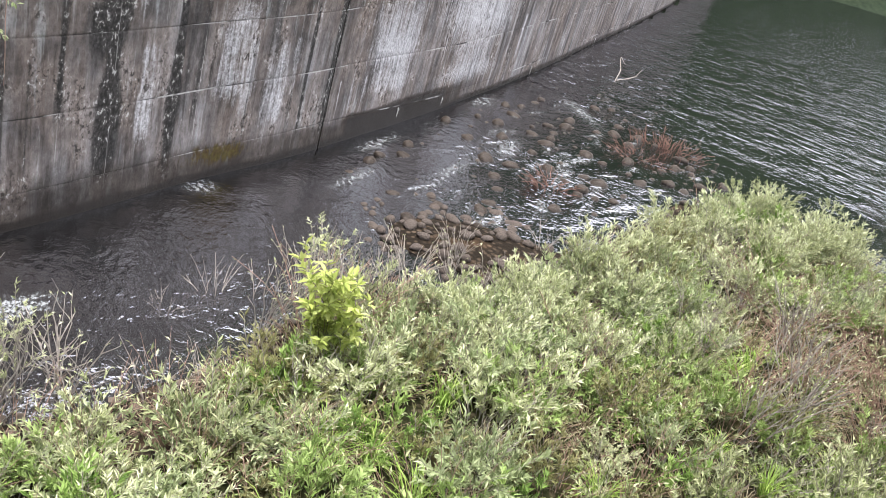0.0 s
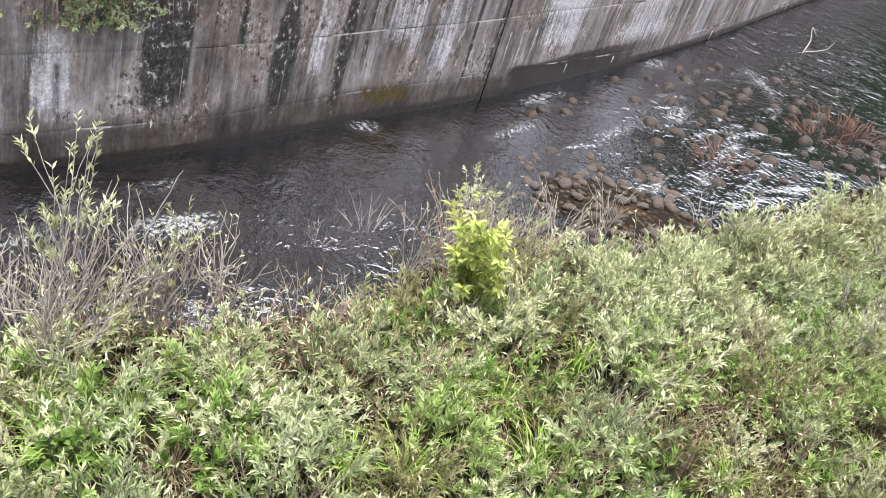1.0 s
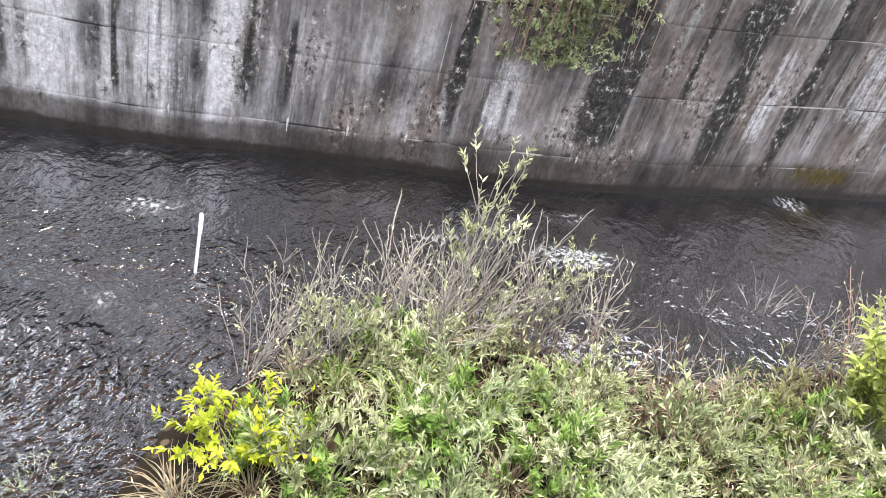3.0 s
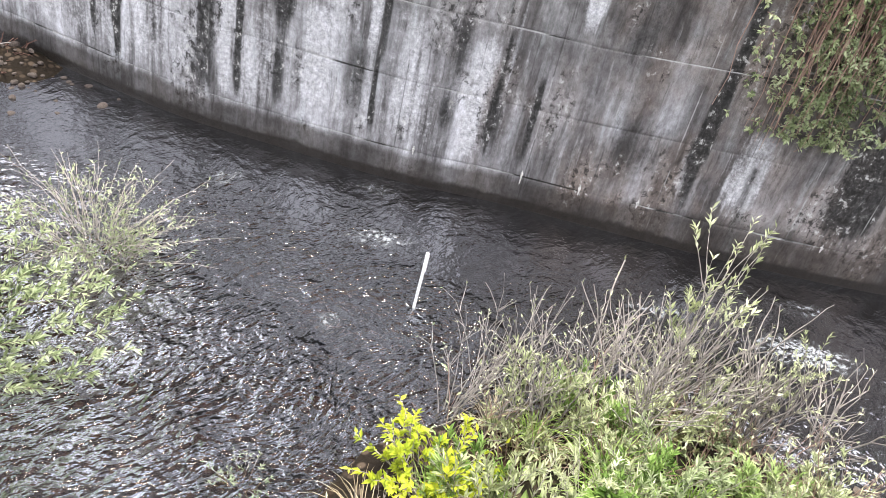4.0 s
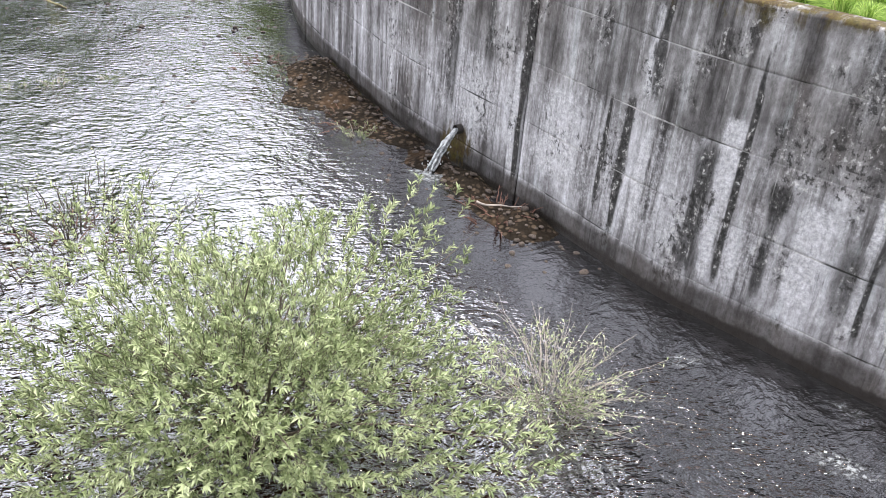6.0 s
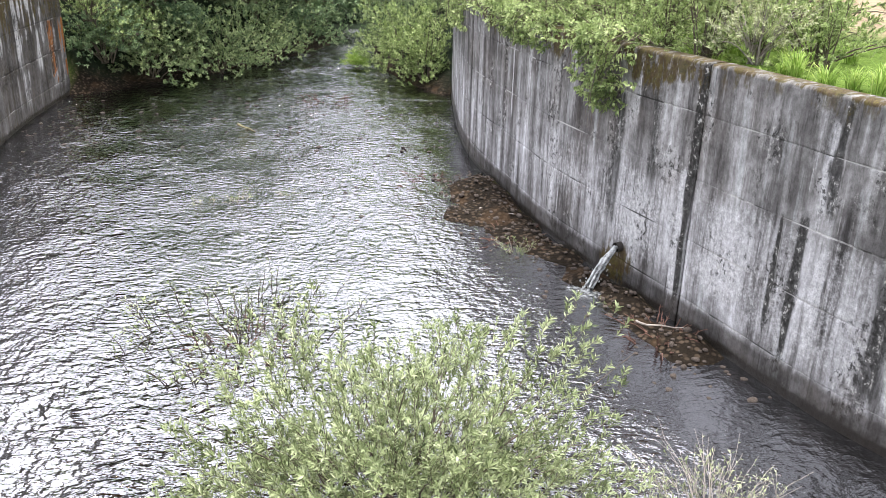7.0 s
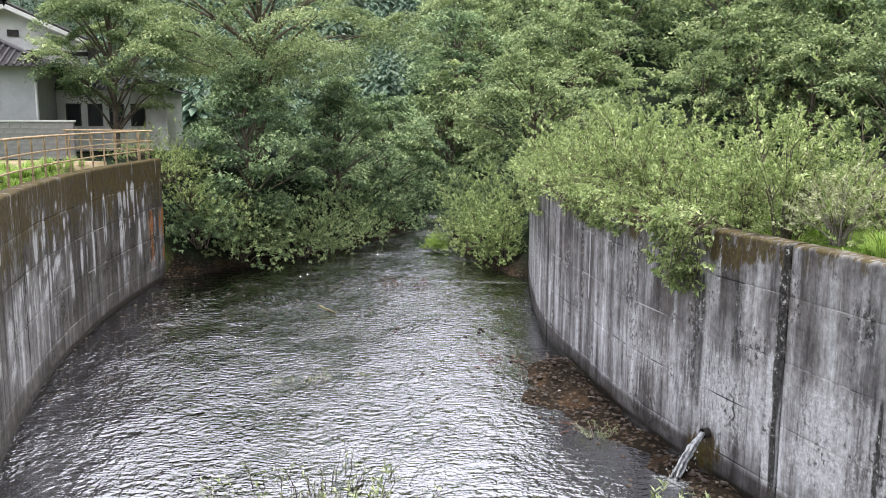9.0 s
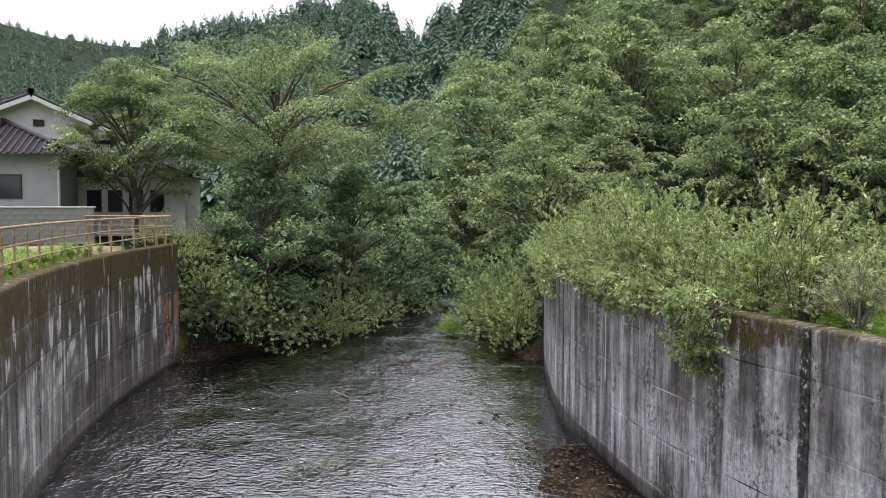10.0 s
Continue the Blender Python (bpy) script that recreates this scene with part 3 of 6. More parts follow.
def foam_at(x, y):
    f = np.zeros_like(x)
    for cx, cy, a, b, rot, k in FOAM:
        c, s = math.cos(radians(rot)), math.sin(radians(rot))
        u, v = (x - cx) * c + (y - cy) * s, -(x - cx) * s + (y - cy) * c
        f = np.maximum(f, k * np.exp(-(u / a) ** 2 - (v / b) ** 2))
    return f


wx, wy, wf = polar(-45, 152, 0.6, 0.6, 330, 0.0125)
keep_r, keep_l = side_of(np.c_[wx, wy], CR), -side_of(np.c_[wx, wy], CL)
foam_v = foam_at(wx, wy)
rough_v = np.clip(0.45 + 0.55 * np.exp(-(((wx - wy) - 24) / 9) ** 2) + foam_v, 0, 1.3)
calm_v = np.interp(np.hypot(wx, wy), [5.5, 7.0, 9.0, 11.5, 18, 30], [1.05, 0.95, 0.72, 0.52, 0.5, 0.48]) * (0.4 + 0.6 * sstep(-keep_r, 0.4, 4.0))
calm_v = calm_v * (1 - 0.68 * sstep(wx - wy, 4.5, 8.5)) + 0.1 * np.exp(-(((wx - wy) - 25) / 4) ** 2) + 0.4 * foam_v
calm_v = np.maximum(calm_v, 0.22)
deep_v = sstep(-keep_r, 3.6, 1.2) * sstep(wx - wy, -1, 5)
pool_v = sstep(wx - wy, 31, 39) * (wy < 0)
wz = level(wx, wy) + 0.007 * wobble(wx, wy, 3.1) * rough_v + 0.02 * foam_v * wobble(wx, wy, 7.0) + 0.04 * foam_v
edge_w = np.minimum(0.31, 0.1 + 0.012 * np.hypot(wx, wy))
ok = (keep_r < edge_w) & (keep_l < edge_w)
wf = wf[ok[wf].all(1)]
me = np_mesh("water", np.c_[wx, wy, wz], wf, WATER, True)
for key, val in (("foam", foam_v), ("calm", calm_v), ("pool", pool_v), ("deep", deep_v)):
    me.attributes.new(key, "FLOAT", "POINT").data.foreach_set("value", val.astype(np.float32))
tagged(new("water", me), "shallow rippling river water with white riffles", "water", kind="structure")


# ---- bank walls ----
def noise1(s, scale, seed):
    r = np.random.default_rng(seed).uniform(0, 1, 4000)
    u = s * scale + 50
    i = np.floor(u).astype(int) % 3990
    f = u - np.floor(u)
    f = f * f * (3 - 2 * f)
    return r[i] * (1 - f) + r[i + 1] * f


# notable runs of staining on the far wall: arc length, half width, lower end, upper end, strength
DARK_RUNS = [(28.12, 0.09, 0.2, 4.3, 1.0), (30.15, 0.05, 0.6, 2.6, 0.9), (30.55, 0.10, 0.4, 2.7, 1.0), (30.9, 0.09, 2.6, 4.3, 0.8), (31.95, 0.20, 0.4, 2.5, 0.75),
             (32.42, 0.045, 0.5, 3.9, 1.0), (33.0, 0.14, 0.5, 2.3, 0.7), (34.32, 0.04, 0.55, 3.3, 1.0), (34.05, 0.18, 0.6, 1.9, 0.5), (35.3, 0.14, 0.7, 2.6, 0.6),
             (35.88, 0.06, 0.6, 2.5, 0.9), (36.4, 0.04, 0.5, 2.0, 0.8), (38.6, 0.06, 0.5, 4.3, 0.9), (40.7, 0.5, 0.6, 4.3, 0.65), (42.75, 0.24, 0.4, 4.3, 0.95)]
DARK_MORE = [(42.5, 0.34, 2.2, 3.2, 0.8), (48.3, 0.05, 0.1, 4.2, 1.0), (38.56, 0.1, 0.9, 4.2, 0.8), (41.0, 0.09, 0.7, 2.4, 0.9), (44.05, 0.12, 0.2, 4.3, 1.0), (47.4, 0.05, 0.4, 3.2, 0.9), (48.2, 0.06, 0.2, 3.6, 1.0), (41.9, 0.08, 1.4, 4.3, 0.7), (24.0, 3.2, 2.46, 2.66, 0.75),
             (37.4, 0.2, 2.3, 4.3, 0.5), (33.6, 0.5, 2.6, 4.3, 0.5), (37.8, 0.7, 0.8, 1.8, 0.4)]
LIGHT_RUNS = [(27.98, 0.14, 0.3, 2.6, 1.0), (29.1, 0.6, 0.7, 2.4, 0.7), (30.75, 0.07, 2.3, 4.0, 0.8), (30.92, 0.11, 0.6, 2.2, 0.75), (32.22, 0.13, 0.55, 2.9, 1.0),
              (33.5, 0.3, 0.6, 2.2, 0.6), (34.2, 0.07, 0.6, 2.6, 0.7), (34.75, 0.2, 0.6, 2.4, 0.65), (35.62, 0.14, 0.55, 2.3, 0.95), (36.75, 0.09, 2.6, 4.3, 1.0)]
LIGHT_MORE = [(31.5, 4.2, 0.5, 2.5, 0.42), (39.25, 0.22, 0.6, 2.0, 0.55), (43.45, 0.2, 0.8, 2.6, 0.42), (45.4, 0.5, 1.2, 3.2, 0.45), (50.5, 1.5, 0.9, 4.2, 0.5), (54.7, 2.6, 0.8, 4.2, 0.5),
              (20.9, 0.045, 1.8, 3.9, 0.9), (22.1, 0.04, 2.4, 3.9, 0.9), (26.7, 1.5, 0.6, 2.35, 0.5), (24.0, 1.7, 0.8, 2.4, 0.4), (46.6, 0.25, 0.6, 2.5, 0.5)]


def stain_maps(s, z, z_pour, top, seed, lifts, runs_dark, runs_light, rust_runs, moss_low):
    dark, light, rust = np.zeros_like(s), np.zeros_like(s), np.zeros_like(s)
    jig = 0.05 * (noise1(z, 1.7, seed + 9) - 0.5)
    for runs, field in ((runs_dark, dark), (runs_light, light), (rust_runs, rust)):
        for s0, w, lo, hi, k in runs:
            a = k * (0.7 + 0.6 * noise1(z, 1.9, seed + int(s0 * 7))) * np.exp(-np.abs((s - s0 - jig) / (w * (0.6 + 0.8 * noise1(z, 1.3, seed + int(s0 * 11))))) ** 3.0) * sstep(z, lo - 0.25, lo + 0.5) * sstep(z, hi + 0.12, hi - 0.2)
            if moss_low >= 1:
                a = a * (0.1 + 2.6 * noise1(s, 7.0, seed + 71) * noise1(z + 0.4 * s, 3.4, seed + 72))
            np.maximum(field, a, out=field)
    r = np.random.default_rng(seed)
    for k in range(int((s.max() - s.min()) * 4.0)):
        s0, w = r.uniform(s.min(), s.max()), r.uniform(0.02, 0.14)
        hi = r.choice([top, top, 3.5, 2.5, 1.5])
        lo = max(0.4, hi - r.uniform(0.6, 3.2))
        field = dark if r.uniform() < (0.6 if moss_low < 1 else 0.85) else light
        k_ = r.uniform(0.2, 0.6)
        near = np.flatnonzero(np.abs(s - s0) < 0.3)
        zn = z[near]
        a = k_ * np.exp(-np.abs((s[near] - s0 - jig[near]) / w) ** 3) * sstep(zn, lo - 0.4, lo + 0.6) * sstep(zn, hi + 0.05, hi - 0.05)
        field[near] = np.maximum(field[near], a)
    patchy = 0.45 + 0.55 * sstep(s, 16.5, 18.5) * sstep(s, 28.3, 27.5) if moss_low < 1 else 1.0
    deep = moss_low * (0.3 if moss_low > 1 else 0.2) * (1 + 4.0 * noise1(s, 0.9, seed + 3) * (0.4 + 0.9 * noise1(s, 6.0, seed + 4)))
    moss = patchy * sstep(z, top - deep, top - 0.3 * deep)
    rise = level(np.interp(s, SR, CR[:, 0]), np.interp(s, SR, CR[:, 1])) if moss_low < 1 else 0.0
    reach = 0.5 * sstep(s, 36.5, 40) * sstep(s, 49.5, 46.5) if moss_low < 1 else 0.35 * sstep(s, 3.0, 8.0)
    damp = 0.7 * sstep(z, 0.62 + reach + 0.14 * (noise1(s, 1.1, seed + 5) - 0.5), 0.36) + 0.3 * sstep(z - rise, 0.24 + 0.1 * (noise1(s, 2.3, seed + 15) - 0.5), 0.06)
    damp = np.maximum(damp, sstep(z - rise, 0.75 + 0.25 * (noise1(s, 0.8, seed + 77) - 0.5), 0.5) * sstep(s, 48.4, 49.4) * sstep(s, 58, 52))
    if moss_low >= 1:
        damp = np.maximum(damp, (0.50 + 0.16 * sstep(s, 14, 9)) + 0.25 * (noise1(s, 0.9, seed + 60) - 0.5) - 0.5 * np.minimum(1, np.maximum(light, rust) * 1.3))
    seam = np.zeros_like(s)
    for k, L in enumerate(lifts):
        seam = np.maximum(seam, np.exp(-((z_pour - L) / 0.016) ** 2) * (0.3 + 0.9 * noise1(s, 1.3, seed + 40 + k)))
    moss = np.maximum(moss, 0.8 * np.exp(-((s - 45.2) / 1.1) ** 2 - ((z - 0.45) / 0.25) ** 2)) if moss_low < 1 else moss
    moss = np.maximum(moss, 1.1 * np.exp(-((s - 26.4) / 0.55) ** 2 - ((z - 0.4) / 0.42) ** 2)) if moss_low < 1 else moss
    if moss_low >= 1:
        moss = np.maximum(moss, 0.36 + 0.30 * sstep(z, 2.4, 3.7)) * (1 - 0.85 * np.minimum(1, np.maximum(light, rust) * 1.4))
    return dark, light, rust, moss, damp, seam


def bank_wall(name, label, S, C, top, joints, sgn, lifts, seed, runs, fine, rise, base=-0.6, thick=0.38, gap=0.02):
    """A concrete wall in cast panels; sgn: on which side of the curve its back lies."""
    root = thing(name, label, "wall", kind="structure")
    cuts = [S[0]] + joints + [S[-1]]
    for a, b in zip(cuts[:-1], cuts[1:]):
        lo, hi, step = fine
        ds = step if a < hi and b > lo else 0.3
        n = max(3, int((b - a - 2 * gap) / ds))
        s = np.linspace(a + gap, b - gap, n)
        dz = 0.07 if ds < 0.2 else 0.15
        zs = sorted(set(np.round(np.concatenate([np.arange(base, top - 0.03, dz), [top - 0.03, top]] + [[L - 0.03, L - 0.012, L, L + 0.012, L + 0.03] for L in lifts]), 3)))
        zs = np.array(zs)
        px, py = np.interp(s, S, C[:, 0]), np.interp(s, S, C[:, 1])
        t = unit(np.c_[np.interp(s + 0.05, S, C[:, 0]) - np.interp(s - 0.05, S, C[:, 0]), np.interp(s + 0.05, S, C[:, 1]) - np.interp(s - 0.05, S, C[:, 1])])
        nx, ny = -t[:, 1] * sgn, t[:, 0] * sgn
        ss, zz = np.meshgrid(s, zs, indexing="ij")
        inset = np.zeros_like(zz)
        k_rise = rise(ss)
        z_true = np.where(zz < 2.5, np.where(zz > 0, zz * k_rise, zz), 2.5 * k_rise + (zz - 2.5) * (top - 2.5 * k_rise) / (top - 2.5))
        for k, L in enumerate(lifts):
            depth = 0.006 + 0.016 * noise1(ss, 0.9, seed + 20 + k)
            inset += depth * np.exp(-((zz - L) / 0.013) ** 2)
            inset += (zz > L) * 0.006 * (noise1(ss, 0.25, seed + 30 + k) - 0.5)
        inset += 0.012 * (noise1(ss, 0.7, seed + 11) - 0.5) * (noise1(zz, 1.1, seed + 12) - 0.2)
        edge = np.minimum(ss - a, b - ss)
        inset += 0.02 * np.exp(-edge / 0.03) * (0.4 + noise1(zz, 6.0, seed + int(a)))
        inset[:, -1] += 0.025
        zz = z_true + np.where(zz > top - 0.05, 0.02 * (noise1(ss, 3.0, seed + 13) - 0.5), 0)
        V = np.stack([px[:, None] + nx[:, None] * inset, py[:, None] + ny[:, None] * inset, zz], -1)
        nz = len(zs)
        back = [np.stack([px + nx * d, py + ny * d, np.full(n, h)], -1) for d, h in ((thick * 0.5, top + 0.01), (thick - 0.02, top), (thick, top - 0.03), (thick, base))]
        V = np.concatenate([V] + [q[:, None] for q in back], 1)
        m = V.shape[1]
        i = (np.arange(n - 1)[:, None] * m + np.arange(m)[None]).ravel()
        j = (np.arange(n - 1)[:, None] * m + (np.arange(m) + 1)[None] % m).ravel()
        F = np.stack([i, i + m, j + m, j], 1)
        if sgn > 0:
            F = F[:, ::-1]
        V = V.reshape(-1, 3)
        s_all = np.repeat(s, m)
        z_all = V[:, 2]
        z_pour = np.tile(np.concatenate([zs, [top, top, top, base]]), n)
        me = np_mesh("panel", V, F, CONCRETE, True)
        bm = bmesh.new()
        bm.from_mesh(me)
        bm.verts.ensure_lookup_table()
        for end in (0, (n - 1) * m):
            try:
                bm.faces.new([bm.verts[end + k] for k in range(m)])
            except ValueError:
                pass
        bm.to_mesh(me)
        bm.free()
        dark, light, rust, moss, damp, seam = stain_maps(s_all, z_all, z_pour, top, seed, lifts, *runs)
        on_top = z_all > top - 0.035
        moss = np.where(on_top, np.maximum(moss, 0.75), moss)
        one = np.ones(len(V))
        me.attributes.new("stain", "FLOAT_COLOR", "POINT").data.foreach_set("color", np.c_[dark, light, rust, one].astype(np.float32).ravel())
        me.attributes.new("growth", "FLOAT_COLOR", "POINT").data.foreach_set("color", np.c_[moss, damp, seam, one].astype(np.float32).ravel())
        uvl = me.uv_layers.new(name="UVMap")
        li = np.empty(len(me.loops), np.int32)
        me.loops.foreach_get("vertex_index", li)
        depth_uv = np.tile(np.concatenate([zs, [top + 0.2, top + 0.4, top + 0.43, top + 5.0]]), n)
        uvl.data.foreach_set("uv", np.c_[s_all, depth_uv][li].astype(np.float32).ravel())
        child("panel", me, root)
    return root


LIFTS = [0.5, 1.5, 2.5, 3.52]
bank_wall("wall_right", "streaked grey concrete river wall with dark drips and moss", SR, CR, RTOP, [17.05, 28.22, 48.3, 60.0], 1, LIFTS, 11,
          (DARK_RUNS + DARK_MORE, LIGHT_RUNS + LIGHT_MORE, [(20.0, 0.05, 2.0, 3.9, 0.3), (35.55, 0.13, 2.6, 3.05, 0.5), (34.75, 0.1, 2.85, 3.0, 0.45)], 0.98), (3, 59, 0.045), lambda s: np.interp(s, [37, 39.5, 44, 46, 48.2, 50.5, 55, 60], [1.0, 1.07, 1.1, 1.13, 1.17, 1.25, 1.35, 1.4]))
RUST = [(1.5, 0.30, 0.6, 2.8, 1.5), (0.3, 0.2, 0.6, 2.8, 1.2), (8.0, 0.15, 0.4, 2.0, 0.4)]
LDARK = [(14.7, 0.06, 0.5, 4.3, 1.0), (6.0, 1.5, 0.5, 4.0, 0.45), (11.0, 1.2, 0.4, 2.2, 0.45), (1.5, 0.8, 0.5, 4.2, 0.5)]
LLIGHT = [(1.9, 0.20, 3.2, 3.9, 0.8), (2.9, 0.12, 2.7, 3.6, 0.7), (3.5, 0.24, 3.1, 4.0, 0.9), (4.8, 0.14, 2.4, 3.7, 1.0), (5.4, 0.25, 3.0, 3.6, 0.8), (6.4, 0.18, 2.2, 3.9, 1.0), (7.1, 0.12, 1.2, 2.6, 0.6), (8.2, 0.30, 2.6, 3.5, 1.0), (9.0, 0.14, 1.8, 2.9, 0.8), (10.4, 0.34, 2.3, 3.6, 1.0), (11.6, 0.18, 2.0, 3.5, 0.8), (12.6, 0.30, 1.4, 2.2, 0.7), (13.4, 0.20, 2.4, 3.6, 0.9), (14.4, 0.12, 1.6, 3.0, 0.7), (16.5, 0.40, 0.9, 2.3, 0.7), (17.7, 0.16, 1.4, 3.0, 0.7)]
lrng = np.random.default_rng(91)
for _ in range(90):
    hi_ = lrng.choice([4.0, 3.7, 3.4, 2.75, 2.7])
    LLIGHT.append((lrng.uniform(1.0, 20.0), lrng.uniform(0.04, 0.16), hi_ - lrng.uniform(0.35, 1.5), hi_ + lrng.uniform(-0.1, 0.1), lrng.uniform(0.5, 1.1)))
bank_wall("wall_left", "mossy streaked concrete river wall below a railing", SL, CL, LTOP, [7.4, 14.7, 23.0], -1, [0.6, 1.7, 2.8, 3.7], 23,
          (LDARK, LLIGHT, RUST, 2.0), (0, 22, 0.05), lambda s: np.ones_like(s))


def ground_z(x, y):
    return float(height(np.array([x]), np.array([y]))[0])


# ---- plants ----
def stems(count, reach, tall, lean=0.5, seg=7, r0=0.008, r1=0.002, fork=0, wander=0.06, spread=0.12):
    """Bent stems that fan out of one foot; returns their centre lines and radii."""
    lines = []
    for _ in range(count):
        a = rng.uniform(0, 2 * np.pi)
        h = tall * rng.uniform(0.55, 1.0)
        out = reach * rng.uniform(0.15, 1.0) ** 0.7
        u = np.linspace(0, 1, seg)[:, None]
        foot = np.array([math.cos(a), math.sin(a), 0]) * rng.uniform(0, spread)
        d = np.array([math.cos(a), math.sin(a), 0])
        P = foot + d * out * (lean * u + (1 - lean) * u ** 2) + np.array([0, 0, h]) * (u - 0.18 * u ** 3 * out / max(tall, 0.1))
        P = P + np.cumsum(rng.normal(0, wander * h / seg, (seg, 3)), 0) * u
        lines.append((P, np.linspace(r0, r1, seg) * rng.uniform(0.7, 1.3)))
        for _ in range(rng.poisson(fork)):
            k = rng.integers(2, seg - 2)
            b = rng.uniform(0, 2 * np.pi)
            L = h * rng.uniform(0.18, 0.42)
            v = np.linspace(0, 1, 5)[:, None]
            dd = unit(P[k + 1] - P[k]) * 0.7 + np.array([math.cos(b), math.sin(b), 0.45]) * 0.6
            Q = P[k] + unit(dd) * L * v + np.cumsum(rng.normal(0, 0.02 * L, (5, 3)), 0)
            lines.append((Q, np.linspace(r0 * 0.55, r1, 5)))
    return lines


def leaf_on(lines, per, length, width, start=0.35, angle=0.9, droop=0.15, bend=0.08):
    """Leaves set round the upper part of stems."""
    base, along, nrm = [], [], []
    for P, _ in lines:
        n = max(1, int(per * rng.uniform(0.7, 1.3)))
        t = start + (1 - start) * rng.uniform(0, 1, n) ** 0.75
        k = t * (len(P) - 1)
        i = np.clip(k.astype(int), 0, len(P) - 2)
        f = (k - i)[:, None]
        p = P[i] * (1 - f) + P[i + 1] * f
        d = unit(P[i + 1] - P[i])
        side = unit(np.cross(d, rand_dirs(n)))
        al = d * math.cos(angle) + side * math.sin(angle) + np.array([0, 0, -droop])
        base.append(p)
        along.append(al)
        nrm.append(unit(np.array([0, 0, 1.0]) + 0.6 * rand_dirs(n) + 0.5 * d))
    base, along, nrm = map(np.vstack, (base, along, nrm))
    n = len(base)
    L = length * rng.uniform(0.6, 1.2, n)
    V, F = leaves(base, along, nrm, L, L / length * width * rng.uniform(0.8, 1.2, n), 0.2, bend)
    return V, F, n


def tones(n, V, lift=0.0, spread=0.25):
    """A tone for each leaf, uneven from clump to clump."""
    c = V.reshape(n, 4, 3).mean(1)
    big = 0.5 + 0.28 * np.sin(c[:, 0] * 5.1 + 2 * np.sin(c[:, 1] * 3.7)) * np.cos(c[:, 2] * 4.3 + c[:, 1] * 2.9)
    t = np.clip(big + lift + rng.normal(0, spread, n), 0, 1)
    return np.repeat(t, 4)


def tubes(lines, sides=4):
    return join([tube(P, r, sides) for P, r in lines])


def make_shrub(name, label, category, lines, per, length, width, leafmat, stemmat, start=0.35, angle=0.9, droop=0.15, lift=0.0, sides=4, only=None, group=""):
    root = thing(name, label, category, group)
    V, F = tubes(lines, sides)
    tagged(child("branchwork", np_mesh("branchwork", V, F, stemmat, True), root), kind="stuff")
    if per:
        V, F, n = leaf_on(only or lines, per, length, width, start, angle, droop)
        child("foliage", np_mesh("foliage", V, F, leafmat, False, tones(n, V, lift, 0.15)), root)
    return root


def grass_mesh(count, tall, reach, width, arch=0.5):
    seg = 5
    a = rng.uniform(0, 2 * np.pi, count)
    h = tall * rng.uniform(0.5, 1.0, count)
    o = reach * rng.uniform(0.2, 1.0, count)
    u = np.linspace(0, 1, seg)
    d = np.stack([np.cos(a), np.sin(a), 0 * a], 1)
    foot = d * rng.uniform(0, 0.06, count)[:, None] + rng.normal(0, 0.03, (count, 3)) * [1, 1, 0]
    P = foot[:, None] + d[:, None] * (o[:, None] * u ** 1.6)[..., None]
    P[..., 2] += h[:, None] * (u - arch * u ** 3)
    side = np.stack([-d[:, 1], d[:, 0], 0 * a], 1)
    w = width * (1 - u ** 2) + 0.001
    V = np.stack([P + side[:, None] * w[None, :, None], P - side[:, None] * w[None, :, None]], 2).reshape(-1, 3)
    k = (np.arange(count)[:, None] * seg + np.arange(seg - 1)[None]).ravel() * 2
    F = np.stack([k, k + 1, k + 3, k + 2], 1)
    tone = np.repeat(np.clip(rng.normal(0.5, 0.25, count), 0, 1), seg * 2)
    return V, F, tone


def spots(n, accept, box_, gap, tries=40):
    """Scattered places with a least distance between them."""
    out = []
    for _ in range(n * tries):
        p = np.array([rng.uniform(box_[0], box_[1]), rng.uniform(box_[2], box_[3])])
        if accept(p) and all((p[0] - q[0]) ** 2 + (p[1] - q[1]) ** 2 > gap * gap for q in out):
            out.append(p)
            if len(out) == n:
                break
    return out


def plant(masters, places, smin=0.8, smax=1.2, tilt=8, sink=0.03):
    """Copies of the masters on the ground; the masters themselves take the first places."""
    for k, p in enumerate(places):
        z = ground_z(p[0], p[1]) - sink
        s = rng.uniform(smin, smax)
        m = pose(p[0], p[1], z, rng.uniform(-tilt, tilt), rng.uniform(-tilt, tilt), rng.uniform(0, 360)) @ Matrix.Diagonal((s, s, s * rng.uniform(0.9, 1.1), 1))
        ob = masters[k % len(masters)]
        if k < len(masters):
            ob.matrix_world = m
        else:
            c = copy_thing(ob, Matrix())
            c.matrix_world = m


def bar_d(p):
    return in_bar(np.array([p]))[0]


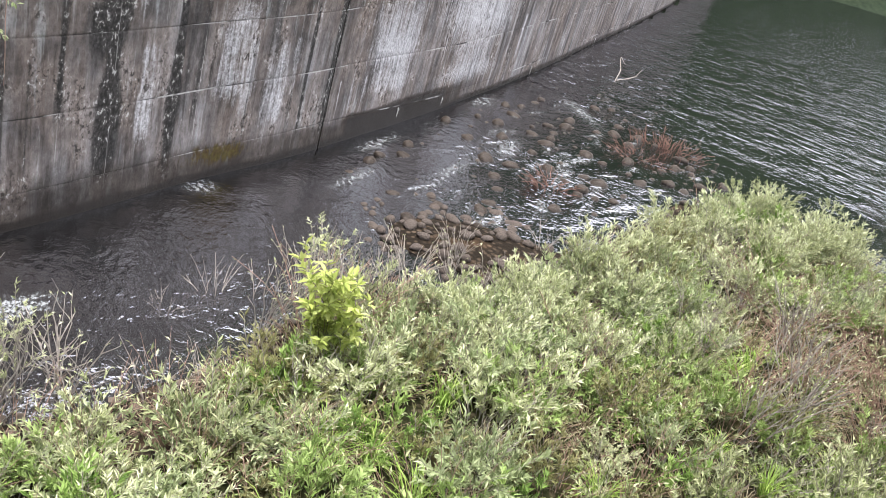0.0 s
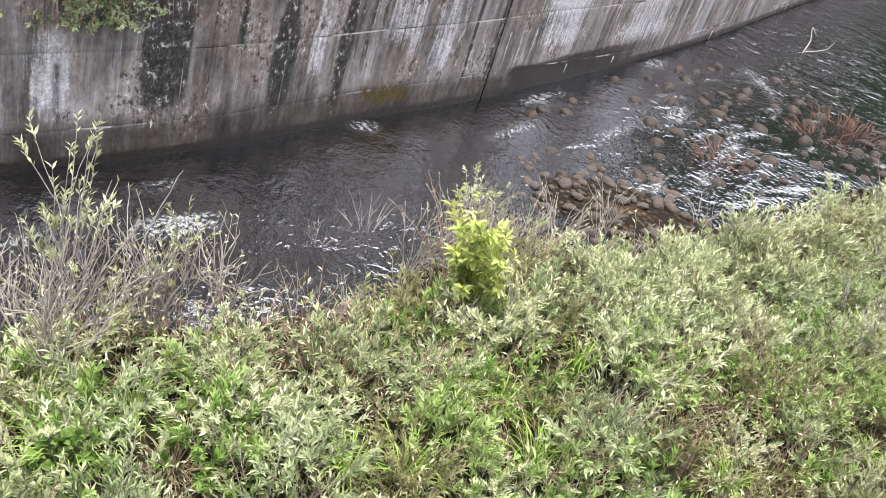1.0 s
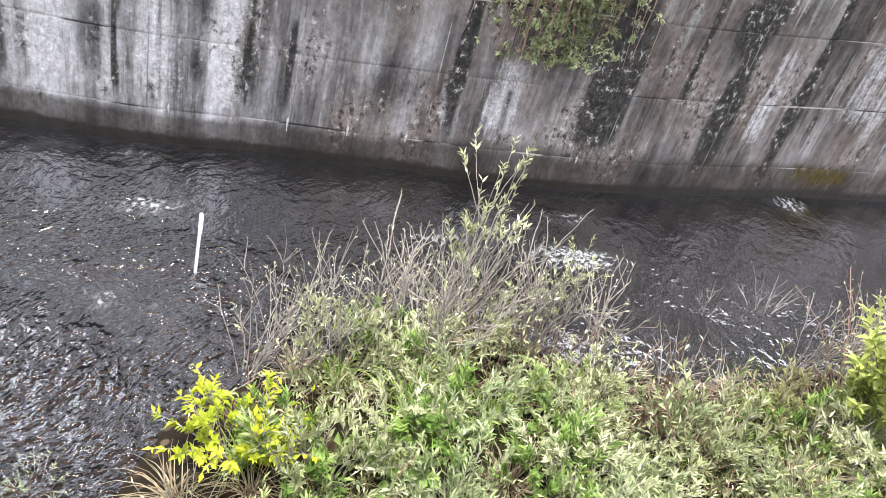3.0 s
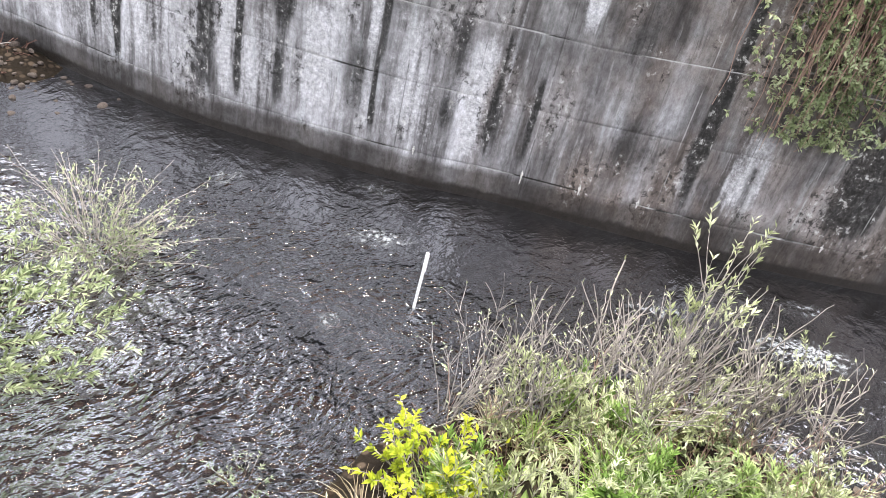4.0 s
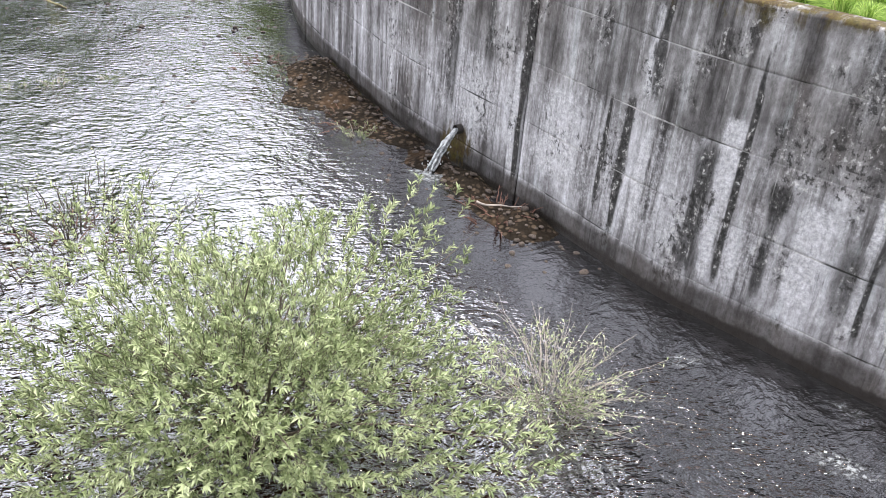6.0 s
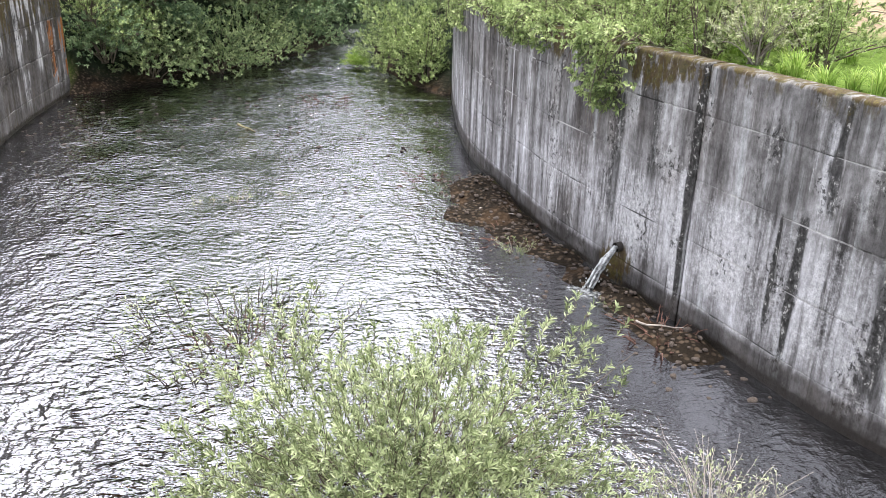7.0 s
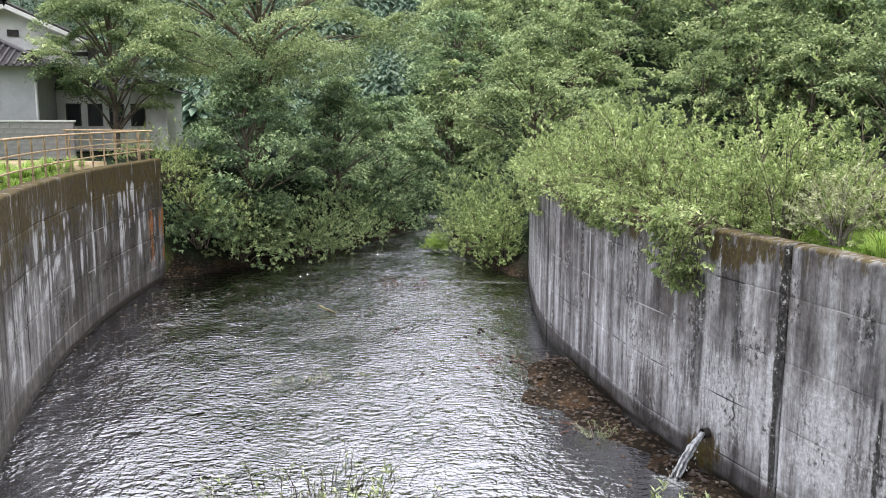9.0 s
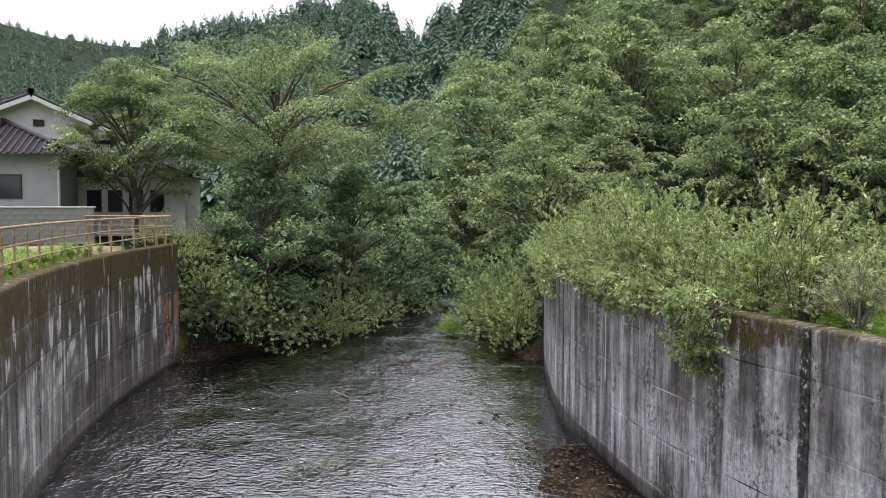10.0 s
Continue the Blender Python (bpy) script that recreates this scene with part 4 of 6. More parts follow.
def sprig_bush(name, label, category, sprigs, radius, tall, leaf, width, per, leafmat, stemmat, group="", lift=0.0, low=0.15, main=12, lumps=0.3, thick=0.012, angle=0.75):
    """A shrub whose leaves sit in tufts at the ends of many twigs that fill a lumpy dome."""
    root = thing(name, label, category, group)
    d = rand_dirs(sprigs)
    d[:, 2] = np.abs(d[:, 2]) * 1.1 - low
    d = unit(d)
    ph = rng.uniform(0, 6, 4)
    lump = 1 + lumps * np.sin(3 * np.arctan2(d[:, 1], d[:, 0]) + ph[0]) * np.cos(4 * d[:, 2] + ph[1]) + lumps * 0.5 * np.sin(7 * d[:, 0] + ph[2]) * np.sin(6 * d[:, 1] + ph[3])
    f = (rng.uniform(0, 1, sprigs) ** 0.42 * lump)[:, None]
    tip = d * f * np.array([radius, radius, tall * 0.62]) + np.array([0, 0, tall * 0.38])
    tip[:, 2] = np.maximum(tip[:, 2], 0.06 * tall)
    grow = unit(d * [1, 1, 0.5] + np.array([0, 0, 0.55]) + 0.45 * rand_dirs(sprigs))
    L = (0.16 + 0.12 * rng.uniform(0, 1, sprigs)) * (0.55 + 0.45 * min(1.0, tall))
    lines = [(np.stack([q - g_ * l - np.array([0, 0, 0.15 * l]), q - g_ * l * 0.45, q]), np.array([0.0035, 0.003, 0.0015])) for q, g_, l in zip(tip, grow, L)]
    V, F, n = leaf_on(lines, per, leaf, width, 0.1, angle, 0.0)
    child("foliage", np_mesh("foliage", V, F, leafmat, False, tones(n, V, lift, 0.22)), root)
    u = np.linspace(0, 1, 6)[:, None]
    for k in rng.integers(0, sprigs, main):
        foot = np.append(rng.normal(0, 0.06 * radius, 2), 0.0)
        q = tip[k]
        P = foot * (1 - u) + q * u + np.array([0, 0, 0.2 * tall]) * (u * (1 - u)) * 2 + np.cumsum(rng.normal(0, 0.02 * radius, (6, 3)), 0) * u
        lines.append((P, np.linspace(thick, 0.003, 6)))
    V, F = tubes(lines, 3)
    tagged(child("branchwork", np_mesh("branchwork", V, F, stemmat, True), root), kind="stuff")
    return root


def shoot_bush(label, shoots, radius, tall_, leaf, width, per, leafmat, stemmat, lift=0.0):
    """A shrub of upright leafy shoots that rise from one foot, bare below."""
    return make_shrub("willow_shrub", label, "shrub", stems(shoots, radius, tall_, lean=0.45, fork=1.1, r0=0.006, r1=0.002, wander=0.14, spread=0.28), per, leaf, width, leafmat, stemmat, 0.38, 0.72, -0.12, lift, 3, None, "shrubs on the bar")


sage = [shoot_bush("grey-green narrow-leaved shrub on the gravel bar", 32, 0.5, 0.8, 0.09, 0.019, 21, m_, TWIG, l_) for m_, l_ in ((SAGE, 0.12), (SAGE, -0.1), (OLIVE, 0.0), (SAGE, 0.2), (WILLOW, 0.1))]
green = [shoot_bush("fresh green narrow-leaved shrub on the gravel bar", 28, 0.45, 0.72, 0.1, 0.024, 20, m_, STEM, 0.08) for m_ in (FRESH, WILLOW, FRESH, BROAD)]
low = [sprig_bush("low_shrub", "low dense green undergrowth on the gravel bar", "shrub", 40, 0.42, 0.36, 0.065, 0.028, 11, m_, STEM, "undergrowth on the bar", -0.1) for m_ in (FRESH, WILLOW, OLIVE)]
tall = [shoot_bush("tall pale green willow shrub at the water's edge", 40, 0.6, 1.3, 0.11, 0.024, 26, SAGE, TWIG, 0.08) for _ in range(3)]
bare = lambda p: ((p[0] - 7.7) / 1.7) ** 2 + ((p[1] + 10.9) / 1.9) ** 2 < 1 or (p[0] - 6.6) ** 2 / 0.4 + (p[1] - 1.9) ** 2 / 0.3 < 1 or (p[0] - 8.8) ** 2 / 0.5 + (p[1] + 3.0) ** 2 / 0.4 < 1
inner = lambda p: bar_d(p) > 0.3 and not bare(p)
plant(sage, spots(98, inner, (2.6, 13.8, -16, 3.4), 0.58), 0.7, 1.25, 12)
plant(green, spots(60, inner, (2.6, 13.8, -16, 3.4), 0.7), 0.7, 1.15, 12)
plant(low, spots(80, lambda p: bar_d(p) > 0.1, (2.6, 13.8, -12, 3.4), 0.5) + [(5.1, -0.9), (5.4, -1.3), (5.7, -1.9), (5.3, -3.4), (4.8, -0.5), (6.2, 0.5), (5.6, -0.4), (6.0, -2.4)], 0.7, 1.3)
plant(tall, [(8.9, -5.0), (9.2, -6.3), (10.1, -8.0), (8.6, -6.4), (8.0, -5.2), (9.4, -8.0), (11.0, -9.6), (12.2, -10.9), (11.9, -11.9), (12.9, -13.6), (13.2, -14.4), (11.3, -13.8), (12.1, -15.4), (10.7, -12.4), (11.2, -14.9)], 0.8, 1.05)

# grass tufts
tufts = []

for k in range(3):
    V, F, tn = grass_mesh(70, 0.75, 0.5, 0.005)
    root = thing("grass_tuft", "arching tuft of long green grass", "grass", "grass tufts on the bar")
    child("foliage", np_mesh("foliage", V, F, BLADE, False, tn), root)
    tufts.append(root)
plant(tufts, [(5.3, 1.2), (6.3, -2.6), (5.6, 0.5), (6.1, -1.4), (5.4, -3.3), (7.2, -3.2), (7.6, -1.9)] + spots(60, lambda p: bar_d(p) > 0.2, (2.6, 10.5, -10, 3.2), 0.45), 0.7, 1.2)

straw = []
for k in range(3):
    V, F, tn = grass_mesh(80, 0.6, 0.7, 0.004, 0.75)
    root = thing("dead_grass_tuft", "bleached dead grass lying over the gravel bar", "grass", "dead grass on the bar")
    child("foliage", np_mesh("foliage", V, F, STRAW, False, tn), root)
    straw.append(root)
plant(straw, spots(70, lambda p: bar_d(p) > 0.0, (2.6, 13.0, -13, 3.2), 0.5), 0.8, 1.3, 16)

# dry bare shrubs
dry = [make_shrub("dry_shrub", "bare grey twiggy shrub with few leaves", "shrub", stems(9, 0.6, 1.5, fork=4.2, r0=0.010, r1=0.0035, seg=8, wander=0.2), 2, 0.06, 0.018,
                  SAGE, TWIG, 0.7, 0.7, 0.0, 0.1, 4, None, "dry shrubs") for _ in range(4)]
plant(dry, [(7.0, 0.9), (7.5, 0.5), (7.9, -0.1), (6.7, 1.3), (5.1, 2.8), (6.6, 2.0), (6.9, 1.3), (6.1, 2.5), (5.8, 2.9), (7.1, 0.5), (6.3, 1.5), (5.6, 2.0), (6.0, 1.2), (5.2, 2.3), (6.5, 2.1), (7.0, 1.7), (9.3, -3.0), (8.9, -2.4), (10.5, -5.0), (10.9, -5.9), (8.6, -3.3), (9.6, -3.4), (10.0, -4.2), (7.4, -10.2), (6.6, -9.4), (8.2, -10.8), (9.0, -9.2), (6.2, -8.2), (7.7, -8.6)], 0.75, 1.15)
edge_dry = [make_shrub("dry_shrub", "sparse dead shoots by the waterline", "shrub", stems(9, 0.45, 0.8, fork=1.5, r0=0.007, r1=0.002), 0, 0, 0, SAGE, TWIG, group="dry shrubs") for _ in range(2)]
plant(edge_dry, [(9.6, -1.3), (10.0, -2.0), (7.6, -0.2), (7.5, -1.0), (10.7, -4.6), (11.4, -6.2), (12.0, -8.2), (8.0, -1.6)], 0.7, 1.1)

# tangled dry stalks between the green shrubs
stalks = [make_shrub("dry_stalks", "tangle of dry brown stalks among the shrubs", "shrub", stems(22, 0.5, 0.75, fork=1.5, r0=0.005, r1=0.002, wander=0.2, spread=0.25), 2, 0.07, 0.02, SAGE, m_, 0.4, 0.8, 0.0, 0.1, 3, None, "dry stalks") for m_ in (TWIG, CANE, CANE)]
plant(stalks, spots(130, lambda p: bar_d(p) > 0.1, (2.6, 13.8, -16, 3.4), 0.65), 0.8, 1.3, 14)
canes = [make_shrub("bramble", "arching red-brown canes at the end of the bar", "shrub", stems(34, 1.1, 1.0, lean=0.6, fork=1.4, r0=0.007, r1=0.003, wander=0.12, spread=0.3), 2, 0.08, 0.022, SAGE, CANE, 0.3, 0.8, 0.0, 0.1, 3, None, "brambles") for _ in range(2)]
plant(canes, [(7.4, -9.2), (8.3, -10.0), (7.0, -10.2), (8.8, -11.2), (9.2, -12.4), (6.6, -9.2), (7.9, -11.0), (9.8, -11.4), (6.0, -10.6), (7.2, -12.2), (8.4, -13.2), (6.6, -11.4), (5.4, -9.8), (9.0, -3.6), (9.4, -4.2), (8.7, -3.0)], 0.8, 1.2)

# single plants
yel = make_shrub("yellow_shrub", "yellow-green leafy shrub among the undergrowth", "shrub", stems(16, 0.5, 1.45, fork=2.0), 22, 0.12, 0.05, LIME, STEM, 0.3, 0.9, 0.2, 0.1)
plant([yel], [(7.85, -2.95)], 1.2, 1.21)
yel2 = make_shrub("yellow_shrub", "bright yellow autumn shrub overhanging the water", "shrub", stems(26, 0.75, 0.85, fork=2.4), 16, 0.08, 0.036, YELLOW, TWIG, 0.45, 0.9, 0.1, 0.1)
plant([yel2], [(4.0, 2.25)], 1.0, 1.01)
bushy = make_shrub("willow_shrub", "small pale willow with a leafy top at the shore", "shrub", stems(10, 0.35, 1.25, fork=1.5), 26, 0.08, 0.02, SAGE, TWIG, 0.4, 0.8, 0.0, 0.1)
plant([bushy], [(10.9, -3.7)], 1.0, 1.01)
spr = make_shrub("willow_shrub", "upright willow shoots rising out of bare twigs", "shrub", stems(9, 0.35, 1.75, fork=2.2), 15, 0.07, 0.018, SAGE, TWIG, 0.6, 0.7, 0.0, 0.1)
plant([spr], [(7.0, 1.45)], 1.3, 1.31)
spr2 = copy_thing(spr, Matrix())
plant([spr2], [(7.6, 0.3)], 0.85, 0.86)
broad = make_shrub("broadleaf_plant", "low plant with broad fresh green leaves", "plant", stems(16, 0.5, 0.6, fork=1.0), 9, 0.12, 0.10, BROAD, STEM, 0.35, 1.1, 0.2, 0.15)
plant([broad], [(4.7, 0.95)], 1.0, 1.01)
island = sprig_bush("willow_bush", "large leafy willow bush rising from the river", "bush", 2700, 2.45, 2.6, 0.09, 0.021, 18, WILLOW, BARK, "", 0.05, 0.45, 60, 0.32, 0.02)
island.matrix_world = pose(0.5, 7.1, -0.2)
drybush = make_shrub("dry_bush", "straw-coloured half-dead bush standing in the water", "bush", stems(95, 1.15, 0.95, lean=0.4, fork=4.5, r0=0.006, r1=0.002, spread=0.45, wander=0.3), 4, 0.06, 0.018, WILLOW, TWIG, 0.3, 0.8, 0.0, 0.0)
drybush.matrix_world = pose(3.85, 6.95, -0.15)
dead = make_shrub("dead_branches", "dead dark twigs and drift in the river", "branches", stems(110, 0.55, 0.75, fork=2.6, r0=0.009, r1=0.003, spread=1.9, wander=0.25), 4, 0.08, 0.025, WILLOW, DARKTWIG, 0.5)
dead.matrix_world = pose(-1.6, 11.9, -0.1)
for x, y, s in ((-2.6, 19.0, 0.8), (-1.5, 19.5, 0.6), (3.1, 3.45, 0.6), (3.35, 15.6, 0.9), (-3.4, 18.9, 0.6), (4.5, 12.9, 0.5)):
    w_ = make_shrub("water_weed", "small weedy tuft in shallow water", "plant", stems(22, 0.45, 0.5, fork=1.0, spread=0.3), 6, 0.07, 0.018, WILLOW, TWIG, 0.3)
    w_.matrix_world = pose(x, y, -0.12) @ Matrix.Diagonal((s, s, s, 1))


# ---- trees: trunk and limbs, and a crown of layered leafy sprays ----
def tree_parts(tall, spread, base, pads, per, leaf, flat=0.28, trunk_r=0.16, droop=0.2, shape=1.0):
    """Limb lines and leaf arrays. pads: number of sprays; per: leaves in each."""
    lines = [(np.stack([np.cumsum(rng.normal(0, 0.06, 7)), np.cumsum(rng.normal(0, 0.06, 7)), np.linspace(0, tall * 0.8, 7)], 1), np.linspace(trunk_r, trunk_r * 0.25, 7))]
    trunk = lines[0][0]
    cs, rs = [], []
    pads, per = pads * 2, per // 2
    for k in range(pads):
        f = (k + rng.uniform(0, 1)) / pads
        z = base + (tall - base) * f
        wide = spread * (math.sin(math.pi * min(1, 0.18 + 0.82 * f) ** shape) * 0.9 + 0.12)
        a = k * 2.4 + rng.uniform(-0.5, 0.5)
        o = wide * rng.uniform(0.25, 1.0) ** 0.6
        c = np.array([math.cos(a) * o, math.sin(a) * o, z - droop * o * 0.5 + rng.normal(0, 0.05 * tall)])
        cs.append(c)
        rs.append(spread * rng.uniform(0.14, 0.36))
        j = int(np.clip((z - 0.25 * tall) / (tall * 0.8) * 6, 1, 5))
        p0 = trunk[j]
        u = np.linspace(0, 1, 5)[:, None]
        Q = p0 * (1 - u) + c * u + np.array([0, 0, 0.12 * o]) * (u * (1 - u)) * 4
        if k % 2 == 0:
            lines.append((Q + rng.normal(0, 0.03 * o, Q.shape) * u, np.linspace(trunk_r * 0.3, 0.012, 5)))
    C = np.repeat(np.array(cs), per, 0)
    Rr = np.repeat(np.array(rs), per)[:, None]
    n = len(C)
    d = rand_dirs(n)
    rad = rng.uniform(0, 1, (n, 1)) ** 0.45
    off = d * rad * Rr * np.array([1, 1, flat])
    tilt = np.repeat(rng.normal(0, 0.35, (pads, 2)), per, 0)
    off[:, 2] += (off[:, :2] * tilt).sum(1)
    off[:, 2] -= 0.25 * (off[:, 0] ** 2 + off[:, 1] ** 2) / Rr[:, 0]
    base_p = C + off
    along = unit(0.35 * off * [1, 1, 0] + Rr * rand_dirs(n) * [1, 1, 0.5]) + np.array([0, 0, -0.25])
    nrm = unit(np.array([0, 0, 1.0]) + 0.55 * rand_dirs(n))
    L = leaf * rng.uniform(0.6, 1.25, n)
    V, F = leaves(base_p, along, nrm, L, L * 0.5, 0.18, 0.1)
    # Light from above painted into the leaf tone: spray tops pale, undersides dark.
    top_light = (d[:, 2] * rad[:, 0]).clip(-1, 1)
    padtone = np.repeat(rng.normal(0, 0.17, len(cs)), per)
    tone = np.repeat(np.clip(0.45 + 0.32 * top_light + padtone + rng.normal(0, 0.16, n), 0, 1), 4)
    return lines, V, F, tone


def make_tree(name, label, leafmat, tall, spread, base, pads, per, leaf, group="", **kw):
    root = thing(name, label, "tree" if tall > 3 else "shrub", group)
    lines, V, F, tone = tree_parts(tall, spread, base, pads, per, leaf, **kw)
    TV, TF = tubes(lines, 6)
    child("trunk", np_mesh("trunk", TV, TF, BARK, True), root)
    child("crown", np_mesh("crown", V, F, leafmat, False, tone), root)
    return root


def put_tree(ob, x, y, rz=0.0, s=1.0, sink=0.1, z=None):
    ob.matrix_world = pose(x, y, (ground_z(x, y) if z is None else z) - sink, 0, 0, rz) @ Matrix.Diagonal((s, s, s, 1))
    return ob


def polar_at(az, r):
    return r * math.sin(radians(az)), r * math.cos(radians(az))


# shrubs along the top of the far wall
top_shrubs = [sprig_bush("bank_shrub", "dense light green shrub on top of the wall", "shrub", 300, 1.5, 1.9, 0.095, 0.036, 15, BANKLEAF, BARK, "shrubs on the wall top", 0.0, 0.5, 26, 0.75, 0.03) for _ in range(3)]
k = 0
for s, off, sc in [(6, 0.9, 1.2), (9, 1.4, 1.3), (11.5, 0.8, 1.1), (14, 1.2, 1.2), (16, 0.8, 1.0), (18, 1.2, 1.15), (19.8, 0.7, 0.9), (21.4, 1.5, 1.15), (22.8, 0.8, 0.85),
                   (24.2, 1.6, 1.1), (25.2, 0.9, 0.7), (26.6, 2.0, 0.9), (28.2, 1.7, 0.8), (19.0, 3.0, 1.3), (22.0, 3.4, 1.3), (25.5, 3.6, 1.35), (15.0, 3.2, 1.3), (11.0, 3.4, 1.4), (17.2, 0.1, 0.6), (18.6, 0.0, 0.55), (20.6, 0.05, 0.6), (22.0, 0.0, 0.5), (23.4, 0.1, 0.6), (24.8, 0.2, 0.65), (26.0, 0.2, 0.55), (27.2, 0.5, 0.5), (15.2, 0.1, 0.7), (12.8, 0.1, 0.8), (10.4, 0.0, 0.8)]:
    p, t, nrm_ = at_wall(s)
    q = p + nrm_ * (off + 0.35)
    ob = top_shrubs[k % 3]
    if k >= 3:
        ob = copy_thing(ob, Matrix())
    put_tree(ob, q[0], q[1], 77.0 * k, sc, 0.05 if off > 0.3 else 0.3 * sc, RTOP - 0.1)
    k += 1


for x, y, z, sc in ((-9.6, 33.2, 2.6, 1.0), (-8.7, 34.2, 1.6, 1.1), (-10.6, 33.8, 3.6, 1.0), (-11.8, 34.2, 4.4, 0.8), (-10.4, 35.4, 3.8, 1.0)):
    ob = copy_thing(top_shrubs[k % 3], Matrix())
    tagged(ob, "green shrub on the river bank", "shrub", "shrubs of the bank")
    put_tree(ob, x, y, 50.0 * k, sc, 0.1, z)
    k += 1


# taller shoots that stand up out of the shrubs
leaders = [make_shrub("bank_sapling", "upright leafy sapling rising above the wall-top shrubs", "shrub", stems(7, 0.7, 2.6, fork=3.0, r0=0.018, r1=0.004, wander=0.1), 60, 0.1, 0.04, BANKLEAF, BARK, 0.3, 0.9, 0.1, 0.12, 4, None, "saplings on the wall top") for _ in range(2)]
for k_, (x, y, s) in enumerate(((5.8, 13.5, 1.0), (5.5, 14.4, 0.85), (4.4, 18.4, 1.1), (4.7, 17.2, 0.8), (6.6, 14.6, 0.9), (4.6, 20.4, 0.9), (6.4, 12.8, 0.6), (7.2, 12.2, 0.7))):
    ob = leaders[k_] if k_ < 2 else copy_thing(leaders[k_ % 2], Matrix())
    put_tree(ob, x, y, 61.0 * k_, s, 0.05, RTOP - 0.1)
pale = sprig_bush("bank_shrub", "pale straw-green bush beside the wall top", "shrub", 200, 0.95, 1.5, 0.07, 0.02, 16, SAGE, TWIG, "", 0.15, 0.3, 26, 0.3, 0.02)
put_tree(pale, 6.35, 12.75, 0, 1.0, 0.05, RTOP - 0.1)
grasses = []
for _ in range(3):
    V, F, tn = grass_mesh(90, 0.7, 0.4, 0.006)
    root = thing("grass_tuft", "long bright green grass on the bank", "grass", "grass tufts on the banks")
    child("foliage", np_mesh("foliage", V, F, BLADE, False, tn), root)
    grasses.append(root)
bank_spots = []
for s in np.arange(24.5, 34, 0.33):
    p, t, nm = at_wall(s)
    bank_spots.append(p + nm * rng.uniform(0.5, 1.0))
    bank_spots.append(p + nm * rng.uniform(1.0, 3.5))
for s in np.arange(4.5, 17, 0.2):
    p, t, nm = at_wall(s, SL, CL)
    bank_spots.append(p - nm * rng.uniform(0.7, 1.6))
    if s > 7:
        bank_spots.append(p - nm * rng.uniform(1.4, 3.2))
plant(grasses, bank_spots, 0.6, 1.1)


def creeper(label, s0, ds, z0, z1, out, sprigs, leaf, per, leafmat, stemmat, bare_=14):
    """A leafy mass that clings to the wall's face below its top edge."""
    root = thing("hanging_shrub", label, "plant")
    lines = []
    for _ in range(sprigs):
        u_ = rng.uniform(0, 1)
        z = z1 - (z1 - z0) * u_ ** 1.2
        p, t, nm = at_wall(s0 + ds * rng.normal(0, 1) * (1 - 0.45 * u_))
        o = out * rng.uniform(0.1, 1.0) * (1.15 - 0.7 * u_)
        tip = np.array([p[0] - nm[0] * o, p[1] - nm[1] * o, z])
        g_ = unit(np.array([-nm[0], -nm[1], rng.uniform(-0.6, 0.5)]) + 0.6 * rand_dirs(1)[0])
        lines.append((np.stack([tip - g_ * 0.22, tip - g_ * 0.1, tip]), np.array([0.004, 0.003, 0.0015])))
    V, F, n = leaf_on(lines, per, leaf, leaf * 0.42, 0.1, 0.9, 0.15)
    child("foliage", np_mesh("foliage", V, F, leafmat, False, tones(n, V, 0.0, 0.24)), root)
    for _ in range(sprigs // bare_):
        p, t, nm = at_wall(s0 + ds * rng.normal(0, 0.8))
        L = (z1 - z0) * rng.uniform(0.3, 1.0)
        u = np.linspace(0, 1, 8)[:, None]
        o = out * rng.uniform(0.15, 0.7)
        P = np.array([p[0] + nm[0] * 0.3, p[1] + nm[1] * 0.3, RTOP + 0.02]) + np.array([-nm[0], -nm[1], 0]) * (0.3 + o) * np.minimum(1, u * 3) + np.array([0, 0, 1.0]) * (0.2 * np.sin(np.minimum(u * 3, 1) * np.pi) - L * np.maximum(u - 0.25, 0) / 0.75)
        lines.append((P + np.cumsum(rng.normal(0, 0.04, (8, 3)), 0) * u, np.linspace(0.012, 0.003, 8)))
    V, F = tubes(lines, 4)
    tagged(child("branchwork", np_mesh("branchwork", V, F, stemmat, True), root), kind="stuff")
    return root


creeper("tangled green and brown creeper hanging down the concrete wall", 39.75, 0.62, 1.95, 4.4, 0.55, 800, 0.075, 12, WILLOW, CANE, 9)
creeper("leafy branches overhanging the wall top", 25.7, 0.42, 3.15, 4.7, 0.95, 260, 0.11, 12, BANKLEAF, BARK)
creeper("leafy branches spilling over the wall top", 21.5, 1.6, 3.75, 4.6, 0.5, 240, 0.12, 11, BANKLEAF, BARK)
creeper("leafy branches spilling over the end of the wall", 13.5, 2.2, 3.3, 4.7, 0.8, 300, 0.13, 11, BANKLEAF, BARK)

# river trees at the upstream end
T = lambda label, m_, *a, **k_: make_tree("tree", label, m_, *a, **k_)
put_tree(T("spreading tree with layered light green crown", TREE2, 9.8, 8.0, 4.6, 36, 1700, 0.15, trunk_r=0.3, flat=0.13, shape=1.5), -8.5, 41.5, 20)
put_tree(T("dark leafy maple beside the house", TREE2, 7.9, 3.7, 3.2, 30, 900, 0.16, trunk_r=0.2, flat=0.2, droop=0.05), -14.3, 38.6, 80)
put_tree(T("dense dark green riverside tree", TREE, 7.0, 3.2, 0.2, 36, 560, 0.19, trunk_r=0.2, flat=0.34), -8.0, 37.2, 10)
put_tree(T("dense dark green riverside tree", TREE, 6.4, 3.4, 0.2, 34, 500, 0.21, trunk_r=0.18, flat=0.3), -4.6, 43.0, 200)
